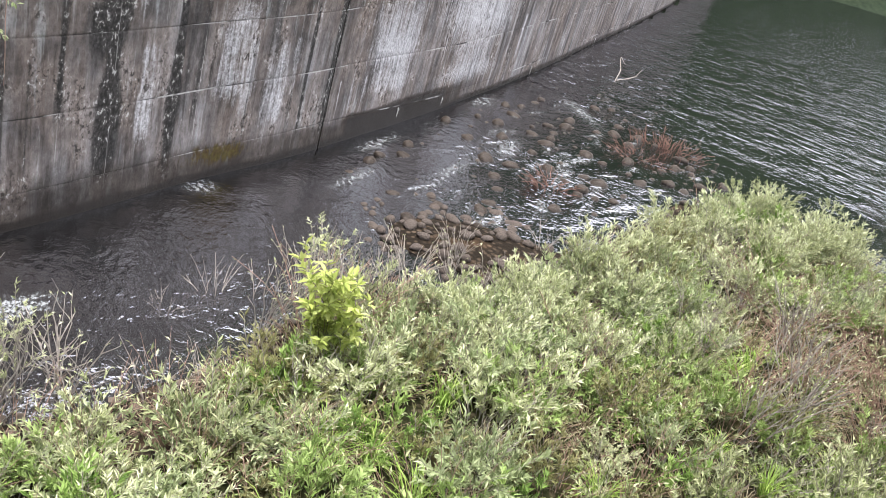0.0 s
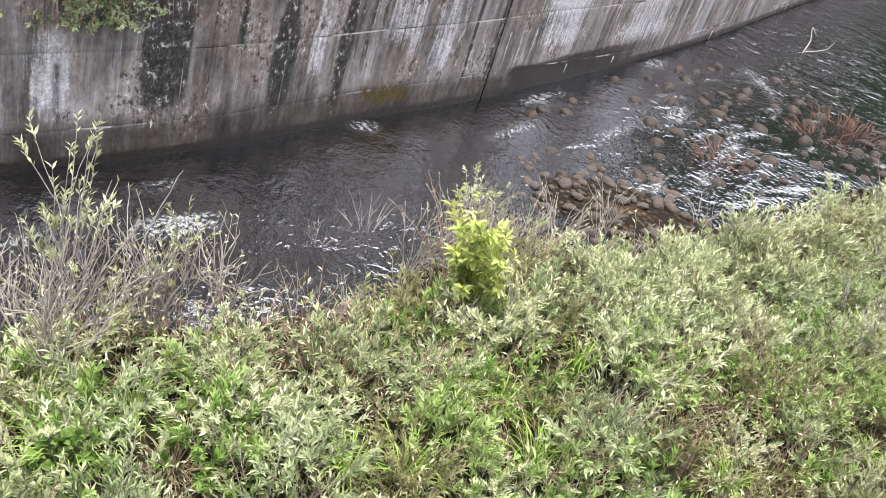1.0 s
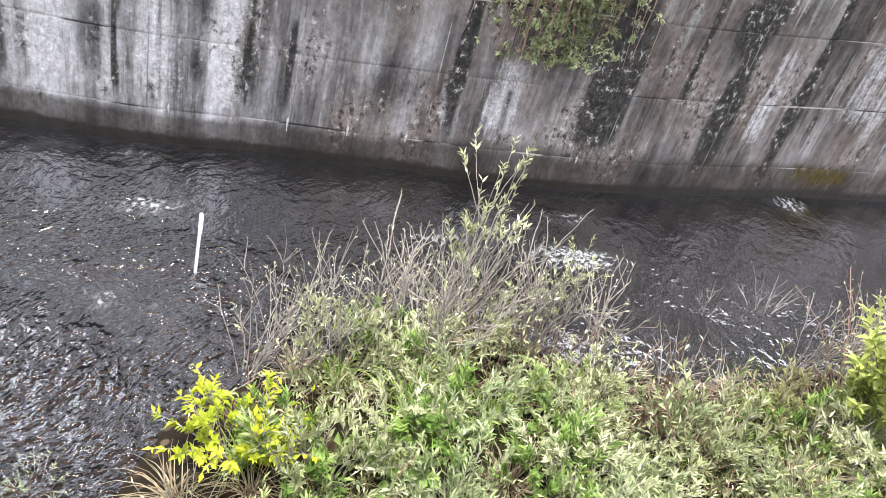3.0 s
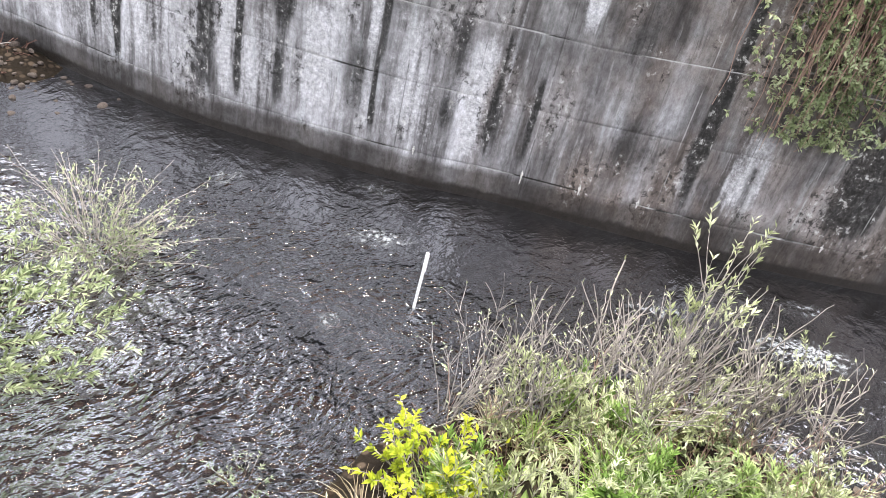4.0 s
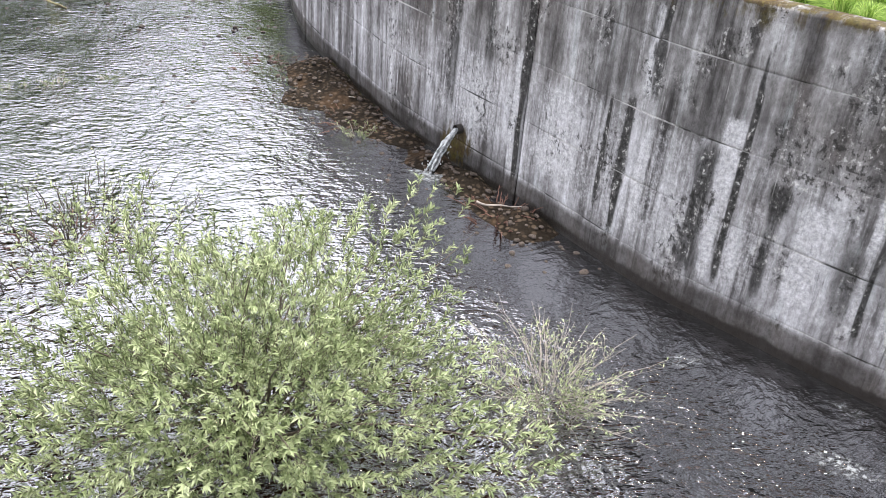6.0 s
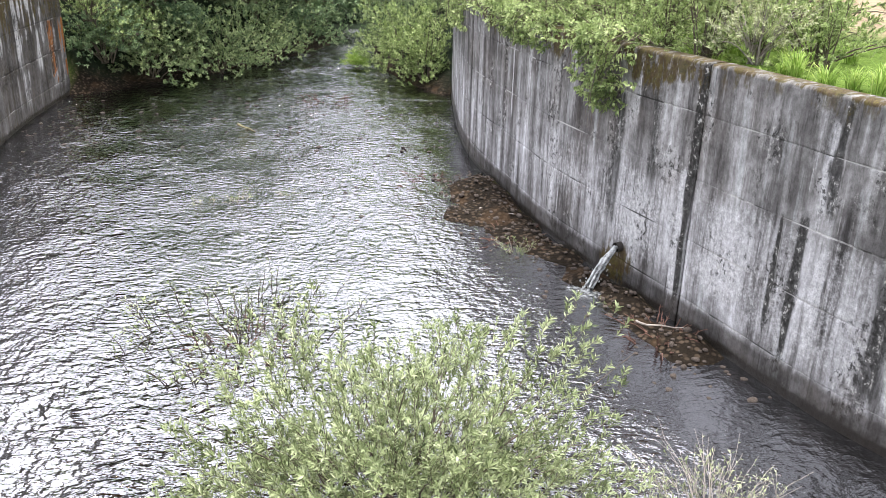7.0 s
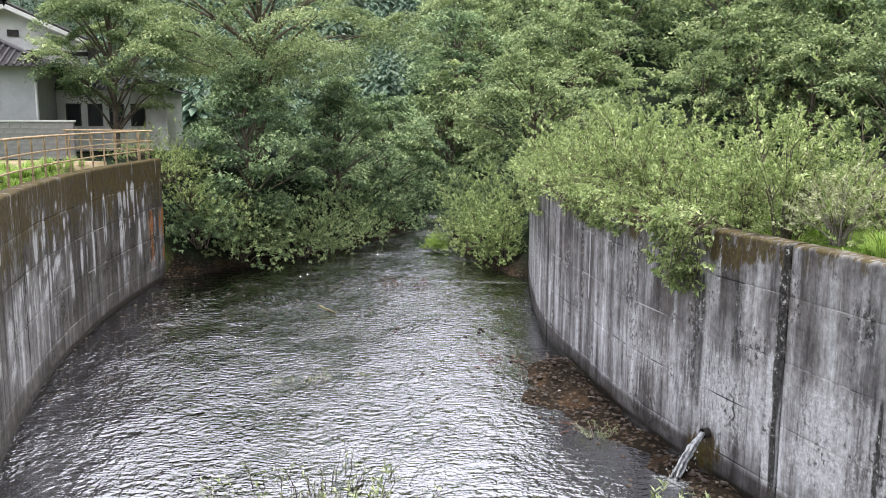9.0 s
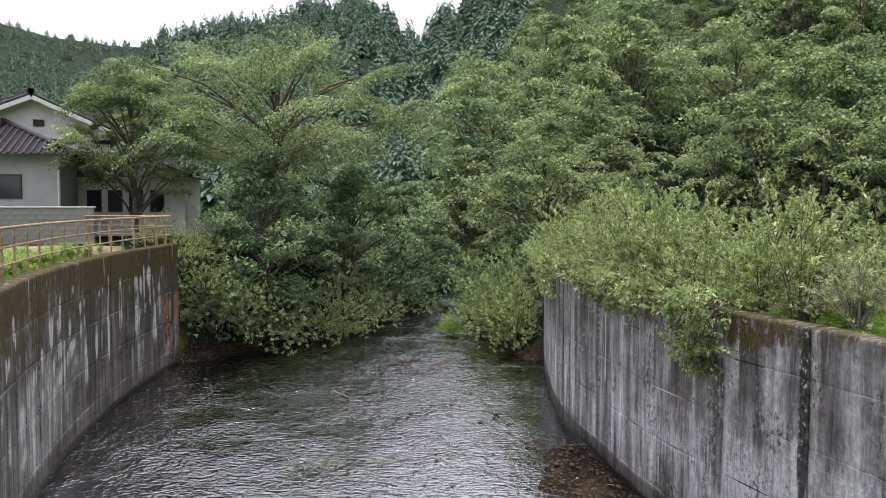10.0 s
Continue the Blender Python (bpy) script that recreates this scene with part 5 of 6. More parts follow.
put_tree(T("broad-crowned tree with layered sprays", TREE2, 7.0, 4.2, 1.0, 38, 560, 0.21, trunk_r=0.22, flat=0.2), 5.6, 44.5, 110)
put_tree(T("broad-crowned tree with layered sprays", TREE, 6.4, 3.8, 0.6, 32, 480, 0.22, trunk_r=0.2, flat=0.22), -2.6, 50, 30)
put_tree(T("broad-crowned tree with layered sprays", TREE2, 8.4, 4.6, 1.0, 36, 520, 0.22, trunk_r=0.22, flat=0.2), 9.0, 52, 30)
# leafy bushes that reach down to the water on both banks
for x, y, z, rad_, tall_, n_, m_ in ((-7.9, 35.0, 0.0, 2.3, 3.7, 520, TREE2), (-5.6, 37.0, -0.1, 2.4, 3.3, 520, TREE2), (-9.3, 33.6, 1.0, 1.5, 3.0, 300, TREE), (-4.0, 40.6, -0.1, 2.3, 3.6, 460, TREE2), (-2.2, 46.0, 0.0, 2.1, 3.4, 380, TREE),
                                     (2.5, 37.0, -0.1, 2.2, 4.3, 640, BANKLEAF), (3.1, 34.6, -0.1, 1.3, 3.9, 300, BANKLEAF), (2.2, 42.5, -0.1, 1.9, 4.0, 380, TREE2), (4.4, 39.5, 1.2, 2.4, 4.6, 420, TREE2), (2.6, 48.5, 0.0, 2.0, 4.2, 320, TREE), (-1.6, 55.0, 0.2, 2.0, 3.6, 260, TREE), (1.9, 58.0, 0.2, 2.2, 4.4, 260, TREE)):
    ob = sprig_bush("bank_bush", "leafy green bush reaching down to the river", "bush", int(n_ * 1.7), rad_, tall_, 0.145, 0.058, 11, m_, BARK, "bushes of the bank", -0.05, 0.55, 16, 0.35, 0.03)
    put_tree(ob, x, y, 70.0 * x, 1.0, 0.1, z)
weed = sprig_bush("grass_clump", "round grassy clump standing in the stream", "grass", 90, 0.55, 0.9, 0.3, 0.02, 12, BLADE, STEM)
put_tree(weed, 0.35, 38.5, 0, 1.0, 0.0, -0.1)

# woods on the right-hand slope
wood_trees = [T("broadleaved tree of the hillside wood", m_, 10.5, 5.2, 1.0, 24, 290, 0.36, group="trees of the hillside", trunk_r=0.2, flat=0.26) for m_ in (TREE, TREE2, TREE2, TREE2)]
k = 0
for p in spots(50, lambda q: 1 < math.degrees(math.atan2(q[0], q[1])) < 34 and 56 < math.hypot(q[0], q[1]) < 108, (0, 62, 46, 108), 5.6):
    ob = wood_trees[k % 4]
    if k >= 4:
        ob = copy_thing(ob, Matrix())
    put_tree(ob, p[0], p[1], rng.uniform(0, 360), rng.uniform(0.7, 1.2), 0.3)
    k += 1
for az, r, s in [(21, 54, 0.75), (24.5, 52, 0.7), (26.5, 57, 0.8), (18, 52, 0.6), (29, 50, 0.8), (23, 60, 0.9), (-6, 60, 0.6), (-3.5, 66, 0.55), (-1, 58, 0.45), (0.5, 64, 0.6), (-12, 72, 0.8), (1.6, 60, 0.7), (-27, 85, 0.9), (-24, 92, 1.0), (-29, 80, 0.8)]:
    ob = copy_thing(wood_trees[k % 4], Matrix())
    put_tree(ob, *polar_at(az, r), rng.uniform(0, 360), s, 0.3)
    k += 1


# far conifer forest: one mesh of many pointed trees
def conifer_forest(name, places, tall, label):
    per = 84
    V_all, F_all, tn_all, off = [], [], [], 0
    for x, y, z in places:
        h = tall * rng.uniform(0.6, 1.15) * (0.55 if math.atan2(x, y) < -0.33 else 1.0)
        f = rng.uniform(0, 1, per) ** 0.9
        a = rng.uniform(0, 2 * np.pi, per)
        rad = h * 0.3 * (1 - f ** 1.6) * rng.uniform(0.55, 1.05, per)
        base = np.stack([x + np.cos(a) * rad * 0.4, y + np.sin(a) * rad * 0.4, z + h * (0.06 + 0.92 * f)], 1)
        al = np.stack([np.cos(a), np.sin(a), np.full(per, -0.55)], 1)
        L = rad * 0.8 + 0.045 * h
        V, F = leaves(base, al, np.stack([np.cos(a) * 0.5, np.sin(a) * 0.5, np.ones(per)], 1), L, L * 0.55, 0.1, 0.1)
        V_all.append(V)
        F_all.append(F + off)
        tn_all.append(np.repeat(np.clip(rng.normal(0.42, 0.07, per) + rng.normal(0, 0.16), 0, 1), 4))
        off += len(V)
    me_ = np_mesh(name, np.vstack(V_all), np.vstack(F_all), CONIFER, False, np.concatenate(tn_all))
    return tagged(new(name, me_), label, "forest", kind="stuff")


places = []
for _ in range(2400):
    az = rng.uniform(-34, 14)
    r = 150 + (195 if az > -17 else 270) * rng.uniform(0, 1) ** 0.8
    x, y = polar_at(az, r)
    places.append((x, y))
for _ in range(380):
    places.append(polar_at(rng.uniform(-17, 6), rng.uniform(96, 155)))
pz = height(np.array([p[0] for p in places]), np.array([p[1] for p in places]))
conifer_forest("conifer_forest", [(x, y, z - 0.5) for (x, y), z in zip(places, pz)], 8.0, "dark green conifer forest covering the far hills")
for az, r, h in ((-14.9, 200, 18), (-13.1, 205, 17)):
    x, y = polar_at(az, r)
    conifer_forest("tall_conifer", [(x, y, ground_z(x, y) - 1)], h, "tall dark conifer standing above the forest")


# ---- railing on the left bank ----
def railing():
    root = thing("railing", "rusty pale metal pipe railing with two rails", "railing")
    inset = 0.22
    line = []
    for s in np.arange(0.2, 24.0, 0.2):
        p, t, nm = at_wall(s, SL, CL)
        line.append(p - nm * inset)
    line = np.array(line)
    corner = line[0]
    back = np.array([corner + np.array([-1.0, 0.35]) * d for d in np.arange(6.0, 0.0, -0.2)])
    full = np.vstack([back, line])
    s = np.r_[0, np.cumsum(np.hypot(*np.diff(full, axis=0).T))]
    for z, r in ((1.05, 0.03), (0.68, 0.022), (0.34, 0.022)):
        P = np.c_[full, np.full(len(full), LTOP + z)]
        V, F = tube(P, np.full(len(P), r), 8)
        child("rail", np_mesh("rail", V, F, RAIL, True), root)
    V, F = tube([(0, 0, -0.05), (0, 0, 1.04)], [0.028, 0.028], 8)
    post = np_mesh("post", V, F, RAIL, True)
    for d in np.arange(0.0, s[-1], 1.15):
        ob = child("post", post, root)
        ob.location = (np.interp(d, s, full[:, 0]), np.interp(d, s, full[:, 1]), LTOP)
    return root


railing()


# ---- houses beyond the left bank ----
def slab_roof(root, w, d, eave, rise, over, at, name="roof"):
    """A hipped tile roof with real rows of tiles as raised courses, on a body of w by d."""
    bm = bmesh.new()
    W_, D_ = w / 2 + over, d / 2 + over
    ridge_l = max(0.2, W_ - D_)
    v = [bm.verts.new(Vector(q) + Vector(at)) for q in ((-W_, -D_, eave), (W_, -D_, eave), (W_, D_, eave), (-W_, D_, eave), (-ridge_l, 0, eave + rise), (ridge_l, 0, eave + rise))]
    for f in ((0, 1, 5, 4), (1, 2, 5), (2, 3, 4, 5), (3, 0, 4)):
        bm.faces.new([v[i] for i in f])
    g_ = bmesh.ops.solidify(bm, geom=bm.faces[:], thickness=0.16)
    roof = part(name, bm, TILE, root)
    pieces = []
    n = int(2 * W_ / 0.3)
    for i in range(n + 1):
        x = -W_ + 0.02 + i * (2 * W_ - 0.04) / n
        lim = min(1.0, (W_ - abs(x)) / (W_ - ridge_l) if W_ > ridge_l else 1)
        P = [(x + at[0], -D_ + at[1], eave + at[2] + 0.03), (x + at[0], -D_ * (1 - lim) + at[1], eave + rise * lim + at[2] + 0.03)]
        if lim > 0.05:
            pieces.append(tube(P, [0.055, 0.055], 5))
    V, F = join(pieces)
    child("tile_rows", np_mesh("tile_rows", V, F, TILE, True), roof)
    hips = [tube([np.array(v0) + at, np.array(v1) + at], [0.11, 0.11], 6) for v0, v1 in
            (((-W_, -D_, eave + 0.05), (-ridge_l, 0, eave + rise + 0.06)), ((W_, -D_, eave + 0.05), (ridge_l, 0, eave + rise + 0.06)), ((-ridge_l, 0, eave + rise + 0.08), (ridge_l, 0, eave + rise + 0.08)))]
    V, F = join(hips)
    child("ridge_tiles", np_mesh("ridge_tiles", V, F, TILE, True), roof)
    return roof


def add_window(root, x, z, w, h, y, panes=2, name="window"):
    bm = bmesh.new()
    for sx in (-1, 1):
        box(bm, (0.06, 0.08, h + 0.12), (x + sx * (w / 2 + 0.03), y, z))
    for sz_ in (-1, 1):
        box(bm, (w, 0.08, 0.06), (x, y, z + sz_ * (h / 2 + 0.03)))
    for k_ in range(1, panes):
        box(bm, (0.05, 0.07, h), (x - w / 2 + w * k_ / panes, y, z))
    win = part(name, bm, DARKFRAME, root, "dark framed window")
    bm = bmesh.new()
    box(bm, (w, 0.02, h), (x, y + 0.02, z))
    part("pane", bm, GLASS, win)
    return win


h1 = thing("house", "single-storey grey house with a dark tiled hip roof", "house", m=pose(-22.3, 40.0, LTOP - 0.05, 0, 0, 12))
bm = bmesh.new()
box(bm, (9.0, 7.0, 3.8), (0, 0, 1.9))
part("wall", bm, GREYWALL, h1)
slab_roof(h1, 9.0, 7.0, 3.75, 1.9, 0.85, (0, 0, 0))
add_window(h1, 1.9, 2.35, 1.9, 0.95, -3.52)
V, F = tube([(4.45, -3.6, 0), (4.45, -3.6, 3.2)], [0.05, 0.05], 6)
child("downpipe", np_mesh("downpipe", V, F, WHITE, True), h1)
h2 = thing("house", "two-storey white plastered house with a tiled gable roof", "house", m=pose(-21.6, 44.1, LTOP - 1.15, 0, 0, 25.9))
bm = bmesh.new()
prof = [(-3.5, 0.0), (3.5, 0.0), (3.5, 6.2), (0.0, 7.75), (-3.5, 6.2)]
f_ = bm.faces.new([bm.verts.new((x, -4.0, z)) for x, z in prof])
ext = bmesh.ops.extrude_face_region(bm, geom=[f_])
bmesh.ops.translate(bm, vec=(0, 8.0, 0), verts=[v for v in ext["geom"] if isinstance(v, bmesh.types.BMVert)])
bmesh.ops.recalc_face_normals(bm, faces=bm.faces[:])
part("wall", bm, PLASTER, h2)
for sx in (-1, 1):
    bm = bmesh.new()
    q = [bm.verts.new((sx * x, y, z)) for x, y, z in ((0.0, -4.7, 7.85), (4.2, -4.7, 6.0), (4.2, 4.7, 6.0), (0.0, 4.7, 7.85))]
    bm.faces.new(q)
    bmesh.ops.solidify(bm, geom=bm.faces[:], thickness=0.18)
    roof = part("roof", bm, TILE, h2)
    pieces = [tube([(sx * 0.05, y, 7.93), (sx * 4.2, y, 6.1)], [0.06, 0.06], 5) for y in np.arange(-4.6, 4.7, 0.3)]
    V, F = join(pieces)
    child("tile_rows", np_mesh("tile_rows", V, F, TILE, True), roof)
    bm = bmesh.new()
    box(bm, (4.55, 0.08, 0.2), (sx * 2.1, -4.66, 6.83), (0, sx * 23.8, 0))
    part("verge_board", bm, WHITE, roof, "white verge board")
V, F = tube([(0, -4.75, 8.02), (0, 4.75, 8.02)], [0.16, 0.16], 8)
child("ridge_tiles", np_mesh("ridge_tiles", V, F, TILE, True), h2)
bm = bmesh.new()
box(bm, (7.05, 0.08, 0.2), (0, -4.03, 5.75))
part("trim", bm, DARKFRAME, h2, "dark timber band")
add_window(h2, 1.9, 4.6, 1.6, 1.2, -4.02)
add_window(h2, -1.9, 4.5, 1.3, 1.1, -4.02)
add_window(h2, 1.55, 2.45, 1.2, 1.0, -4.02)
bm = bmesh.new()
box(bm, (0.5, 0.1, 0.3), (0.3, -4.03, 6.6))
part("vent", bm, DARKFRAME, h2, "dark gable vent")

h3 = thing("house", "long low white outbuilding with dark openings", "house", m=pose(-15.6, 43.2, LTOP - 0.05, 0, 0, 6))
bm = bmesh.new()
box(bm, (5.2, 4.0, 2.9), (0, 0, 1.45))
part("wall", bm, PLASTER, h3)
slab_roof(h3, 5.2, 4.0, 2.9, 0.9, 0.4, (0, 0, 0))
for x in (-1.75, -0.75, 0.25, 1.25):
    add_window(h3, x, 1.72, 0.56, 0.95, -2.02, 1)

# block wall in front of the houses
bw = thing("block_wall", "grey concrete block garden wall with a pale coping", "wall", m=pose(-19.25, 33.2, LTOP - 0.1, 0, 0, 3))
bm = bmesh.new()
box(bm, (10.5, 0.18, 1.45), (0, 0, 0.725))
part("core", bm, BLOCK, bw)
me_b = None
for row in range(7):
    for c in range(26):
        x = -5.25 + 0.2 + c * 0.405 + (0.2 if row % 2 else 0)
        if x > 5.1:
            continue
        if me_b is None:
            bm = bmesh.new()
            box(bm, (0.39, 0.02, 0.19), (0, 0, 0), bevel=0.004)
            ob = part("block", bm, BLOCK, bw)
            me_b = ob.data
        else:
            ob = child("block", me_b, bw)
        ob.location = (x, -0.094, 0.11 + row * 0.2)
bm = bmesh.new()
box(bm, (10.6, 0.26, 0.07), (0, 0, 1.485), bevel=0.01)
part("coping", bm, GREYWALL, bw, "pale coping slabs")

# ---- stakes, outlet ----
post = thing("gauge_post", "white painted marker post standing in shallow water", "post", m=pose(6.0, 4.08, -0.2, 2, 4, 40))
bm = bmesh.new()
box(bm, (0.05, 0.03, 0.92), (0, 0, 0.46), bevel=0.004)
part("stem", bm, WHITE, post)
bm = bmesh.new()
box(bm, (0.11, 0.035, 0.2), (-0.02, 0.0, 0.84), bevel=0.006)
part("plate", bm, WHITE, post)

p, t, nm = at_wall(26.5)
outlet = thing("outlet_pipe", "dark drain pipe in the wall pouring water", "pipe")
V, F = tube([(p[0] + nm[0] * 0.3, p[1] + nm[1] * 0.3, 0.76), (p[0] - nm[0] * 0.12, p[1] - nm[1] * 0.12, 0.74)], [0.09, 0.09], 16)
child("pipe", np_mesh("pipe", V, F, DARKPIPE, True), outlet)
u = np.linspace(0, 1, 14)[:, None]
a = np.array([p[0] - nm[0] * 0.1, p[1] - nm[1] * 0.1, 0.74])
b = np.array([4.27, 13.5, 0.0])
J = a * (1 - u) + b * u + np.array([0, 0, 0.3]) * u * (1 - u)
strands = []
for k_ in range(14):
    side_ = rng.normal(0, 1, 3) * np.array([0.03, 0.03, 0.025])
    strands.append(tube(J + side_ * (0.5 + 1.6 * u) + rng.normal(0, 0.006, J.shape), np.linspace(0.03, 0.03, 14) * rng.uniform(0.4, 1.1, 14), 6))
for k_ in range(40):
    f_ = rng.uniform(0.5, 1.0)
    c_ = a * (1 - f_) + b * f_ + rng.normal(0, 0.09, 3) * [1, 1, 0.6] + np.array([0, 0, 0.08])
    r_d = rng.uniform(0.008, 0.02)
    strands.append(tube([c_, c_ + np.array([0, 0, 0.03])], [r_d, r_d * 0.4], 6))
V, F = join(strands)
m_, t_ = mat("white_water")
g = G(t_)
g.surface(g.ramp(g.noise(g.coords(), 14, 4), [(0.35, (0.11, 0.118, 0.122)), (0.6, (0.42, 0.445, 0.465))]), 0.15)
child("jet", np_mesh("jet", V, F, m_, True), outlet, "white jet of falling water")

# ---- stones ----
def stone_mesh(seed):
    r = np.random.default_rng(seed)
    bm = bmesh.new()
    bmesh.ops.create_icosphere(bm, subdivisions=2, radius=1.0)
    ax = r.uniform(0.6, 1.0, 3) * [1, 1, 0.65]
    ph = r.uniform(0, 6, 6)
    for v in bm.verts:
        c = v.co.copy()
        k_ = 1 + 0.16 * math.sin(2.6 * c.x + ph[0]) * math.cos(2.2 * c.y + ph[1]) + 0.12 * math.sin(4.1 * c.z + ph[2] + 2 * c.x)
        v.co = Vector((c.x * ax[0], c.y * ax[1], c.z * ax[2])) * k_
    me_ = bpy.data.meshes.new("stone")
    bm.to_mesh(me_)
    bm.free()
    for q in me_.polygons:
        q.use_smooth = True
    return me_


stones = [stone_mesh(k_) for k_ in range(6)]
wet = [me_.copy() for me_ in stones]
for me_ in stones:
    me_.materials.append(STONE)
for me_ in wet:
    me_.materials.append(WETSTONE)


def put_stones(places, lo, hi, meshes, label, group):
    for x, y in places:
        ob = new("stone", meshes[rng.integers(0, 6)])
        s = rng.uniform(lo, hi)
        ob.matrix_world = pose(x, y, max(ground_z(x, y) + 0.2 * s, float(level(x, y)) - 0.12 * s), rng.uniform(-15, 15), rng.uniform(-15, 15), rng.uniform(0, 360)) @ Matrix.Diagonal((s, s, s, 1))
        tagged(ob, label, "stone", group)


put_stones(spots(100, lambda q: ((q[0] - 12.3) / 1.9) ** 2 + ((q[1] + 6.6) / 1.9) ** 2 < 1, (10, 15, -9, -4), 0.16), 0.06, 0.17, stones, "rounded brown river cobble on the shore", "cobbles of the riffle")
put_stones(spots(90, lambda q: abs(q[0] + q[1] - 4) < 6, (12.5, 22, -16, -5.5), 0.42), 0.1, 0.28, wet, "wet dark stone in the riffle", "stones in the riffle")
put_stones(spots(90, lambda q: -1.6 < side_of(np.array([q]), CR)[0] < -0.1, (1.5, 6.2, 9.5, 21.5), 0.2), 0.03, 0.085, stones, "loose stone at the foot of the wall", "stones by the wall")


def gravel(name, places, lo, hi, material, label, float_=0.0):
    """Many small stones joined into one mesh."""
    bm = bmesh.new()
    bmesh.ops.create_icosphere(bm, subdivisions=1, radius=1.0)
    base_v = np.array([v.co[:] for v in bm.verts])
    base_f = np.array([[v.index for v in f.verts] for f in bm.faces])
    bm.free()
    pieces = []
    xy_ = np.array(places)
    zs_ = height(xy_[:, 0], xy_[:, 1])
    for (x, y), z in zip(places, zs_):
        s = rng.uniform(lo, hi)
        V = base_v * rng.uniform(0.75, 1.2, base_v.shape) * s * np.array([1.0, rng.uniform(0.6, 1.0), rng.uniform(0.4, 0.7)])
        a = rng.uniform(0, 6.28)
        V = V @ np.array([[math.cos(a), -math.sin(a), 0], [math.sin(a), math.cos(a), 0], [0, 0, 1]])
        pieces.append((V + [x, y, max(z + 0.2 * s, float(level(x, y)) - rng.uniform(0.1, 0.6) * s if rng.uniform() < float_ else -9)], base_f))
    V, F = join(pieces)
    me_ = np_mesh(name, V, F, material, False)
    return tagged(new(name, me_), label, "gravel", kind="stuff")


gravel("gravel", spots(420, lambda q: -1.9 < side_of(np.array([q]), CR)[0] < -0.05, (1.2, 6.3, 9.4, 22.5), 0.09, 12), 0.025, 0.07, STONE, "scattered small stones and grit along the wall foot")
gravel("gravel", spots(620, lambda q: -1.7 < bar_d(q) < 0.15, (6.6, 11, -4.2, 1.8), 0.08, 12), 0.025, 0.085, PEBBLE, "pale pebbles of the shallow shore", 0.0)
gravel("gravel", spots(300, lambda q: abs(q[0] + q[1] - 4) < 6.5, (11.5, 24, -18, -4.5), 0.2, 12), 0.04, 0.12, WETSTONE, "small wet stones breaking the surface of the riffle", 1.0)
gravel("gravel", spots(260, lambda q: q[0] < 3.0 + 0 * q[1], (-8.5, 3.2, 23, 31.5), 0.25, 12), 0.04, 0.13, WETSTONE, "dark stones breaking the shallow water", 0.8)
gravel("gravel", spots(200, lambda q: -1.6 < -side_of(np.array([q]), CL)[0] < 9 and side_of(np.array([q]), CL)[0] < 1.8, (-10.5, -6.5, 17, 31), 0.12, 12), 0.03, 0.1, WETSTONE, "dark stones at the foot of the mossy wall", 0.7)

gravel("gravel", spots(150, lambda q: q[0] > -1.5 - 0.3 * (q[1] - 17), (-4, 3.2, 17, 25), 0.22, 12), 0.03, 0.09, WETSTONE, "dark stones breaking the shallow stream", 0.9)

# drift and dead wood
def drift(x, y, z, count, reach, tall_, material, label, spread_=0.5):
    ob = make_shrub("drift_debris", label, "debris", stems(count, reach, tall_, lean=0.8, fork=2.0, r0=0.014, r1=0.004, wander=0.5, spread=spread_), 0, 0, 0, SAGE, material, sides=4)
    ob.matrix_world = pose(x, y, z, 0, 0, rng.uniform(0, 360))
    return ob


drift(15.0, -9.9, 0.1, 40, 0.6, 0.35, REDTWIG, "matted red-brown drift caught on stones")
drift(18.6, -15.6, 0.2, 70, 0.45, 0.5, REDTWIG, "heap of red-brown drift in the riffle", 1.1)
drift(17.6, -13.9, 0.2, 40, 0.7, 0.35, REDTWIG, "matted red-brown drift caught on stones", 0.7)
drift(2.0, 20.6, -0.08, 50, 0.7, 0.2, REDTWIG, "red-brown leaf litter and twigs on the gravel", 0.9)
drift(3.4, 16.2, -0.05, 40, 0.6, 0.2, REDTWIG, "brown twigs washed up beside the wall", 0.8)
drift(4.9, 11.6, 0.0, 40, 0.5, 0.25, REDTWIG, "brown twigs washed up beside the wall", 0.6)
drift(-2.2, 26.0, -0.1, 26, 0.5, 0.15, REDTWIG, "dark drift on the shallow stream bed", 0.9)
drift(-0.9, 31.2, -0.1, 40, 0.7, 0.25, REDTWIG, "dark drift on the shallow sill", 0.9)
drift(-1.7, 11.7, -0.08, 40, 0.6, 0.3, REDTWIG, "dark drift among dead twigs", 0.7)


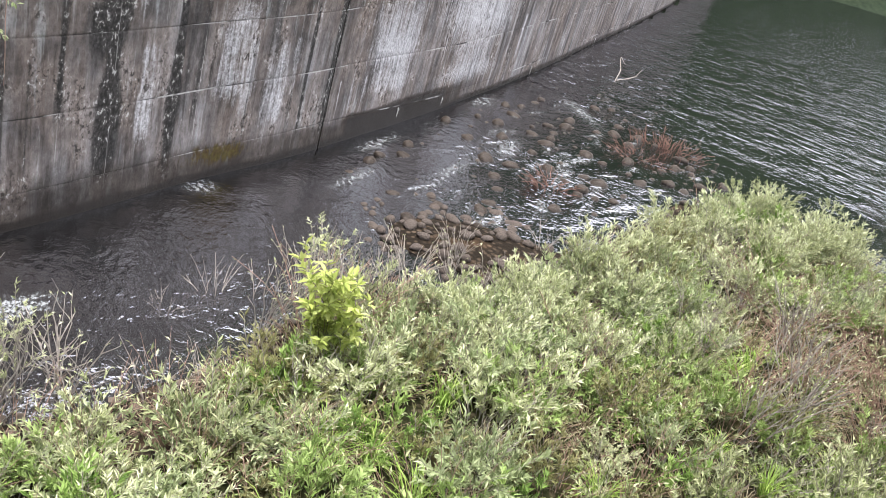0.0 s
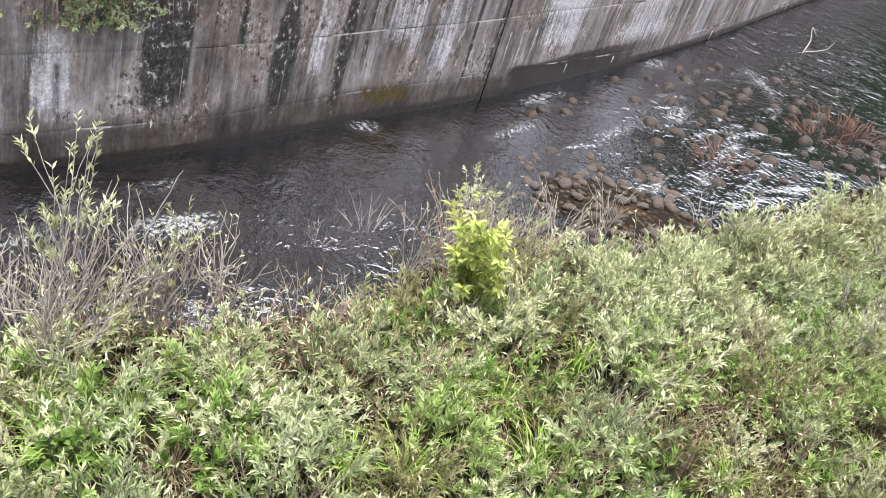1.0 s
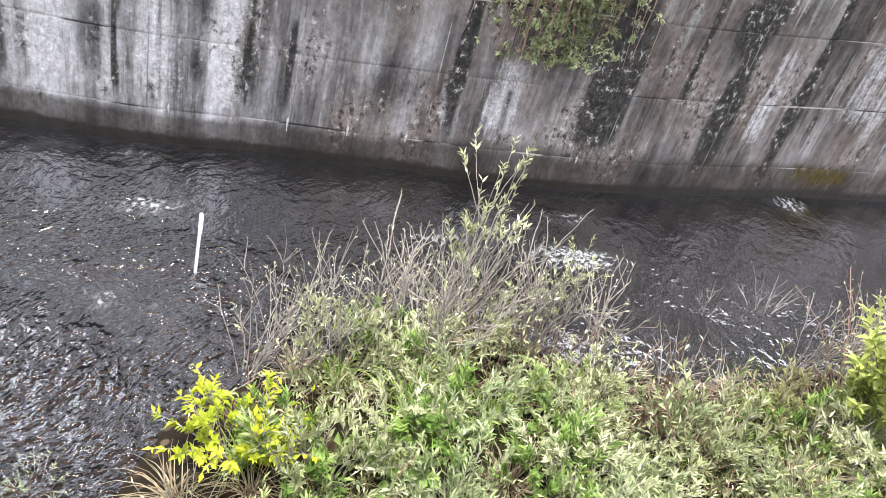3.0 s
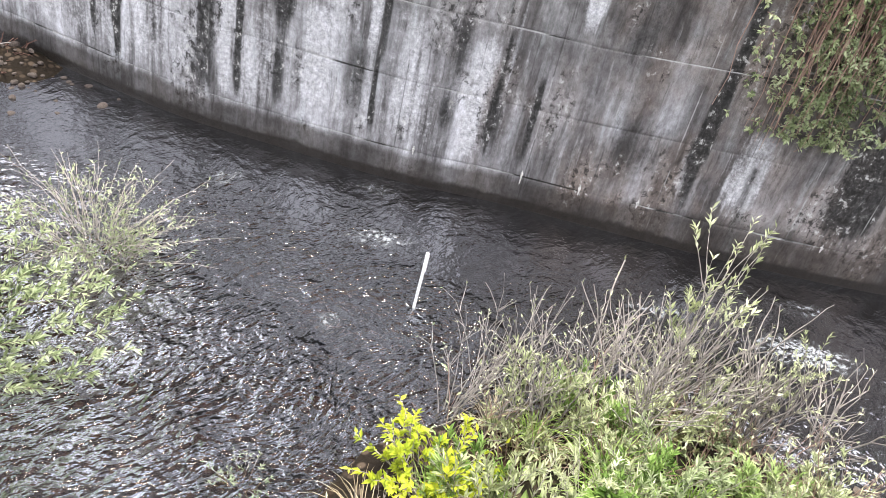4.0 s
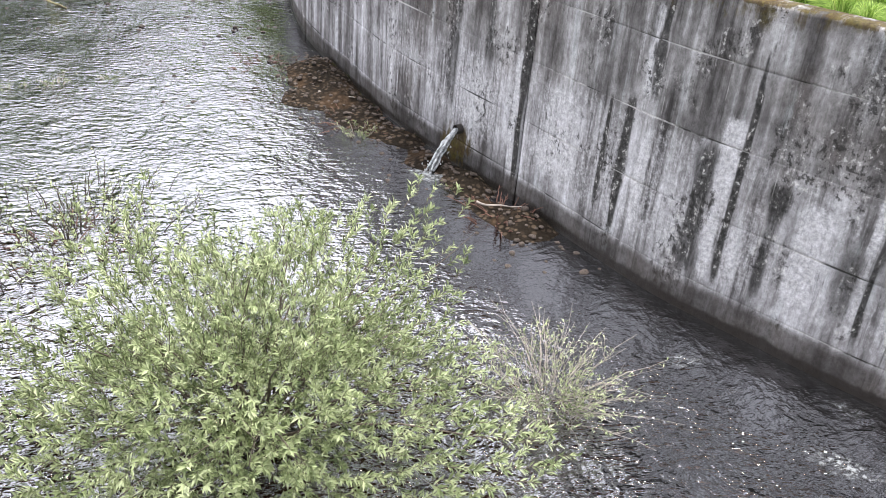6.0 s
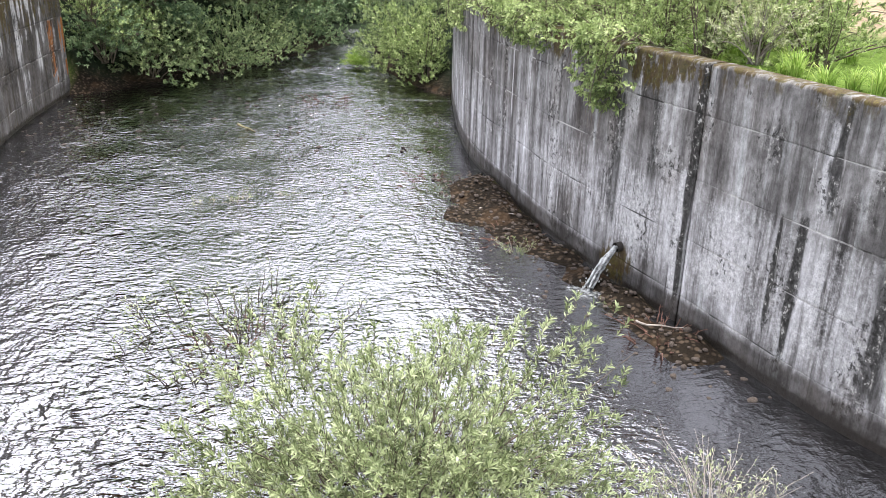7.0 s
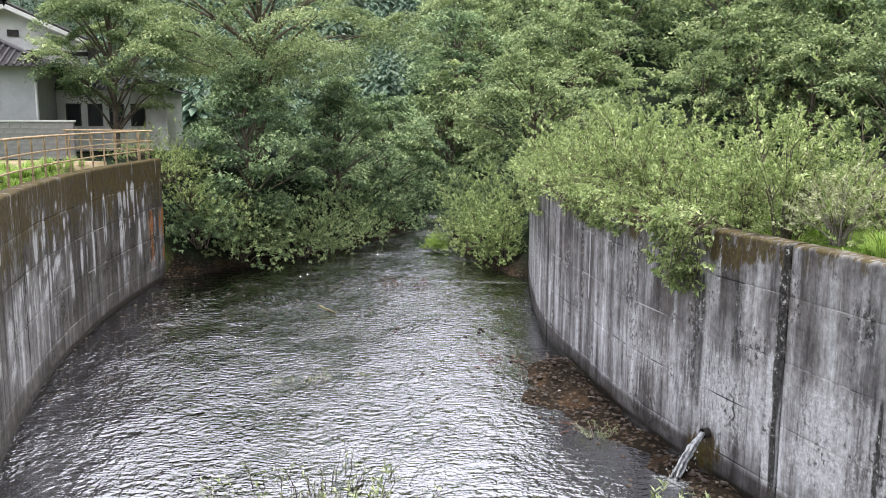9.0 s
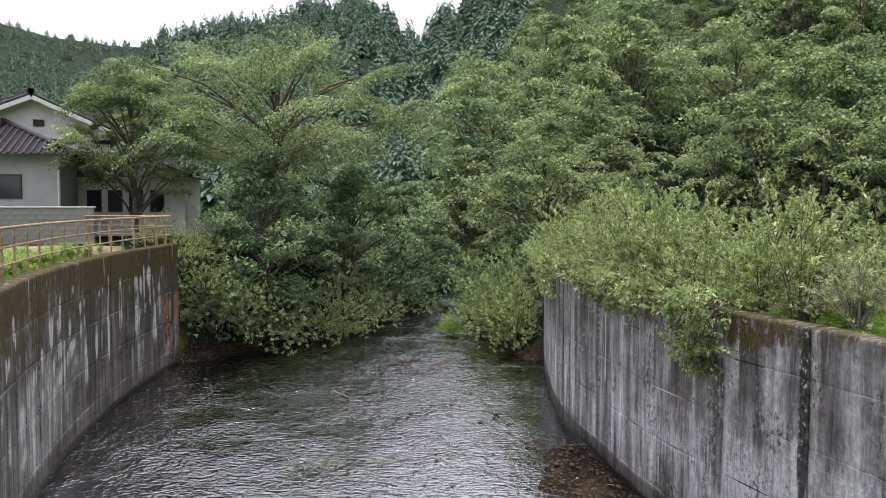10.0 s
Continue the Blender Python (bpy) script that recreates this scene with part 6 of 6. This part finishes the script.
def branch(points, r, material, label):
    P = np.array(points, float)
    u = np.linspace(0, 1, 14)
    Q = np.stack([np.interp(u, np.linspace(0, 1, len(P)), P[:, i]) for i in range(3)], 1) + np.cumsum(rng.normal(0, 0.012, (14, 3)), 0)
    V, F = tube(Q, np.linspace(r, r * 0.35, 14), 6)
    return tagged(new("branch", np_mesh("branch", V, F, material, True)), label, "branch")


branch([(26.0, -18.3, 0.3), (27.2, -19.2, 0.6), (28.4, -19.9, 0.8), (28.5, -20.3, 0.5)], 0.02, TWIG, "bleached dead branch standing in the pool")
branch([(26.2, -18.5, 0.3), (26.4, -19.4, 0.5), (27.0, -20.0, 0.7)], 0.02, TWIG, "bleached dead branch standing in the pool")
branch([(-3.6, 27.0, 0.02), (-2.9, 26.0, 0.06)], 0.045, STEM, "pale log lying in the shallows")
branch([(2.9, 17.9, 0.12), (3.5, 17.3, 0.2)], 0.025, TWIG, "pale stick leaning by the wall")
branch([(4.6, 11.9, 0.15), (5.3, 11.5, 0.2)], 0.02, TWIG, "pale stick lying on stones by the wall")
branch([(7.6, 0.9, 0.2), (8.2, 0.75, 0.8), (8.55, 0.6, 1.25)], 0.007, TWIG, "thin bare stick leaning over the water")

# weep holes with lime drips
for k_, s in enumerate((34.95, 36.45, 37.25, 38.05, 40.6, 51.2, 53.4, 61.0, 72.0, 81.0)):
    p, t, nm = at_wall(s)
    w_ = thing("weep_pipe", "small drain pipe in the wall with a white lime drip", "pipe", "weep pipes")
    V, F = tube([(p[0] + nm[0] * 0.1, p[1] + nm[1] * 0.1, 0.56), (p[0] - nm[0] * 0.03, p[1] - nm[1] * 0.03, 0.55)], [0.018, 0.018], 10)
    child("pipe", np_mesh("pipe", V, F, LIME_CRUST, True), w_)
    L_ = (0.03, 0.12, 0.06, 0.03, 0.03, 0.14, 0.1, 0.2, 0.2, 0.2)[k_]
    V, F = tube([(p[0] - nm[0] * 0.004, p[1] - nm[1] * 0.004, 0.6), (p[0] - nm[0] * 0.012, p[1] - nm[1] * 0.012, 0.52), (p[0] - nm[0] * 0.004, p[1] - nm[1] * 0.004, 0.5 - L_)], [0.006, 0.013, 0.004], 8)
    child("lime_drip", np_mesh("lime_drip", V, F, LIME_CRUST, True), w_)
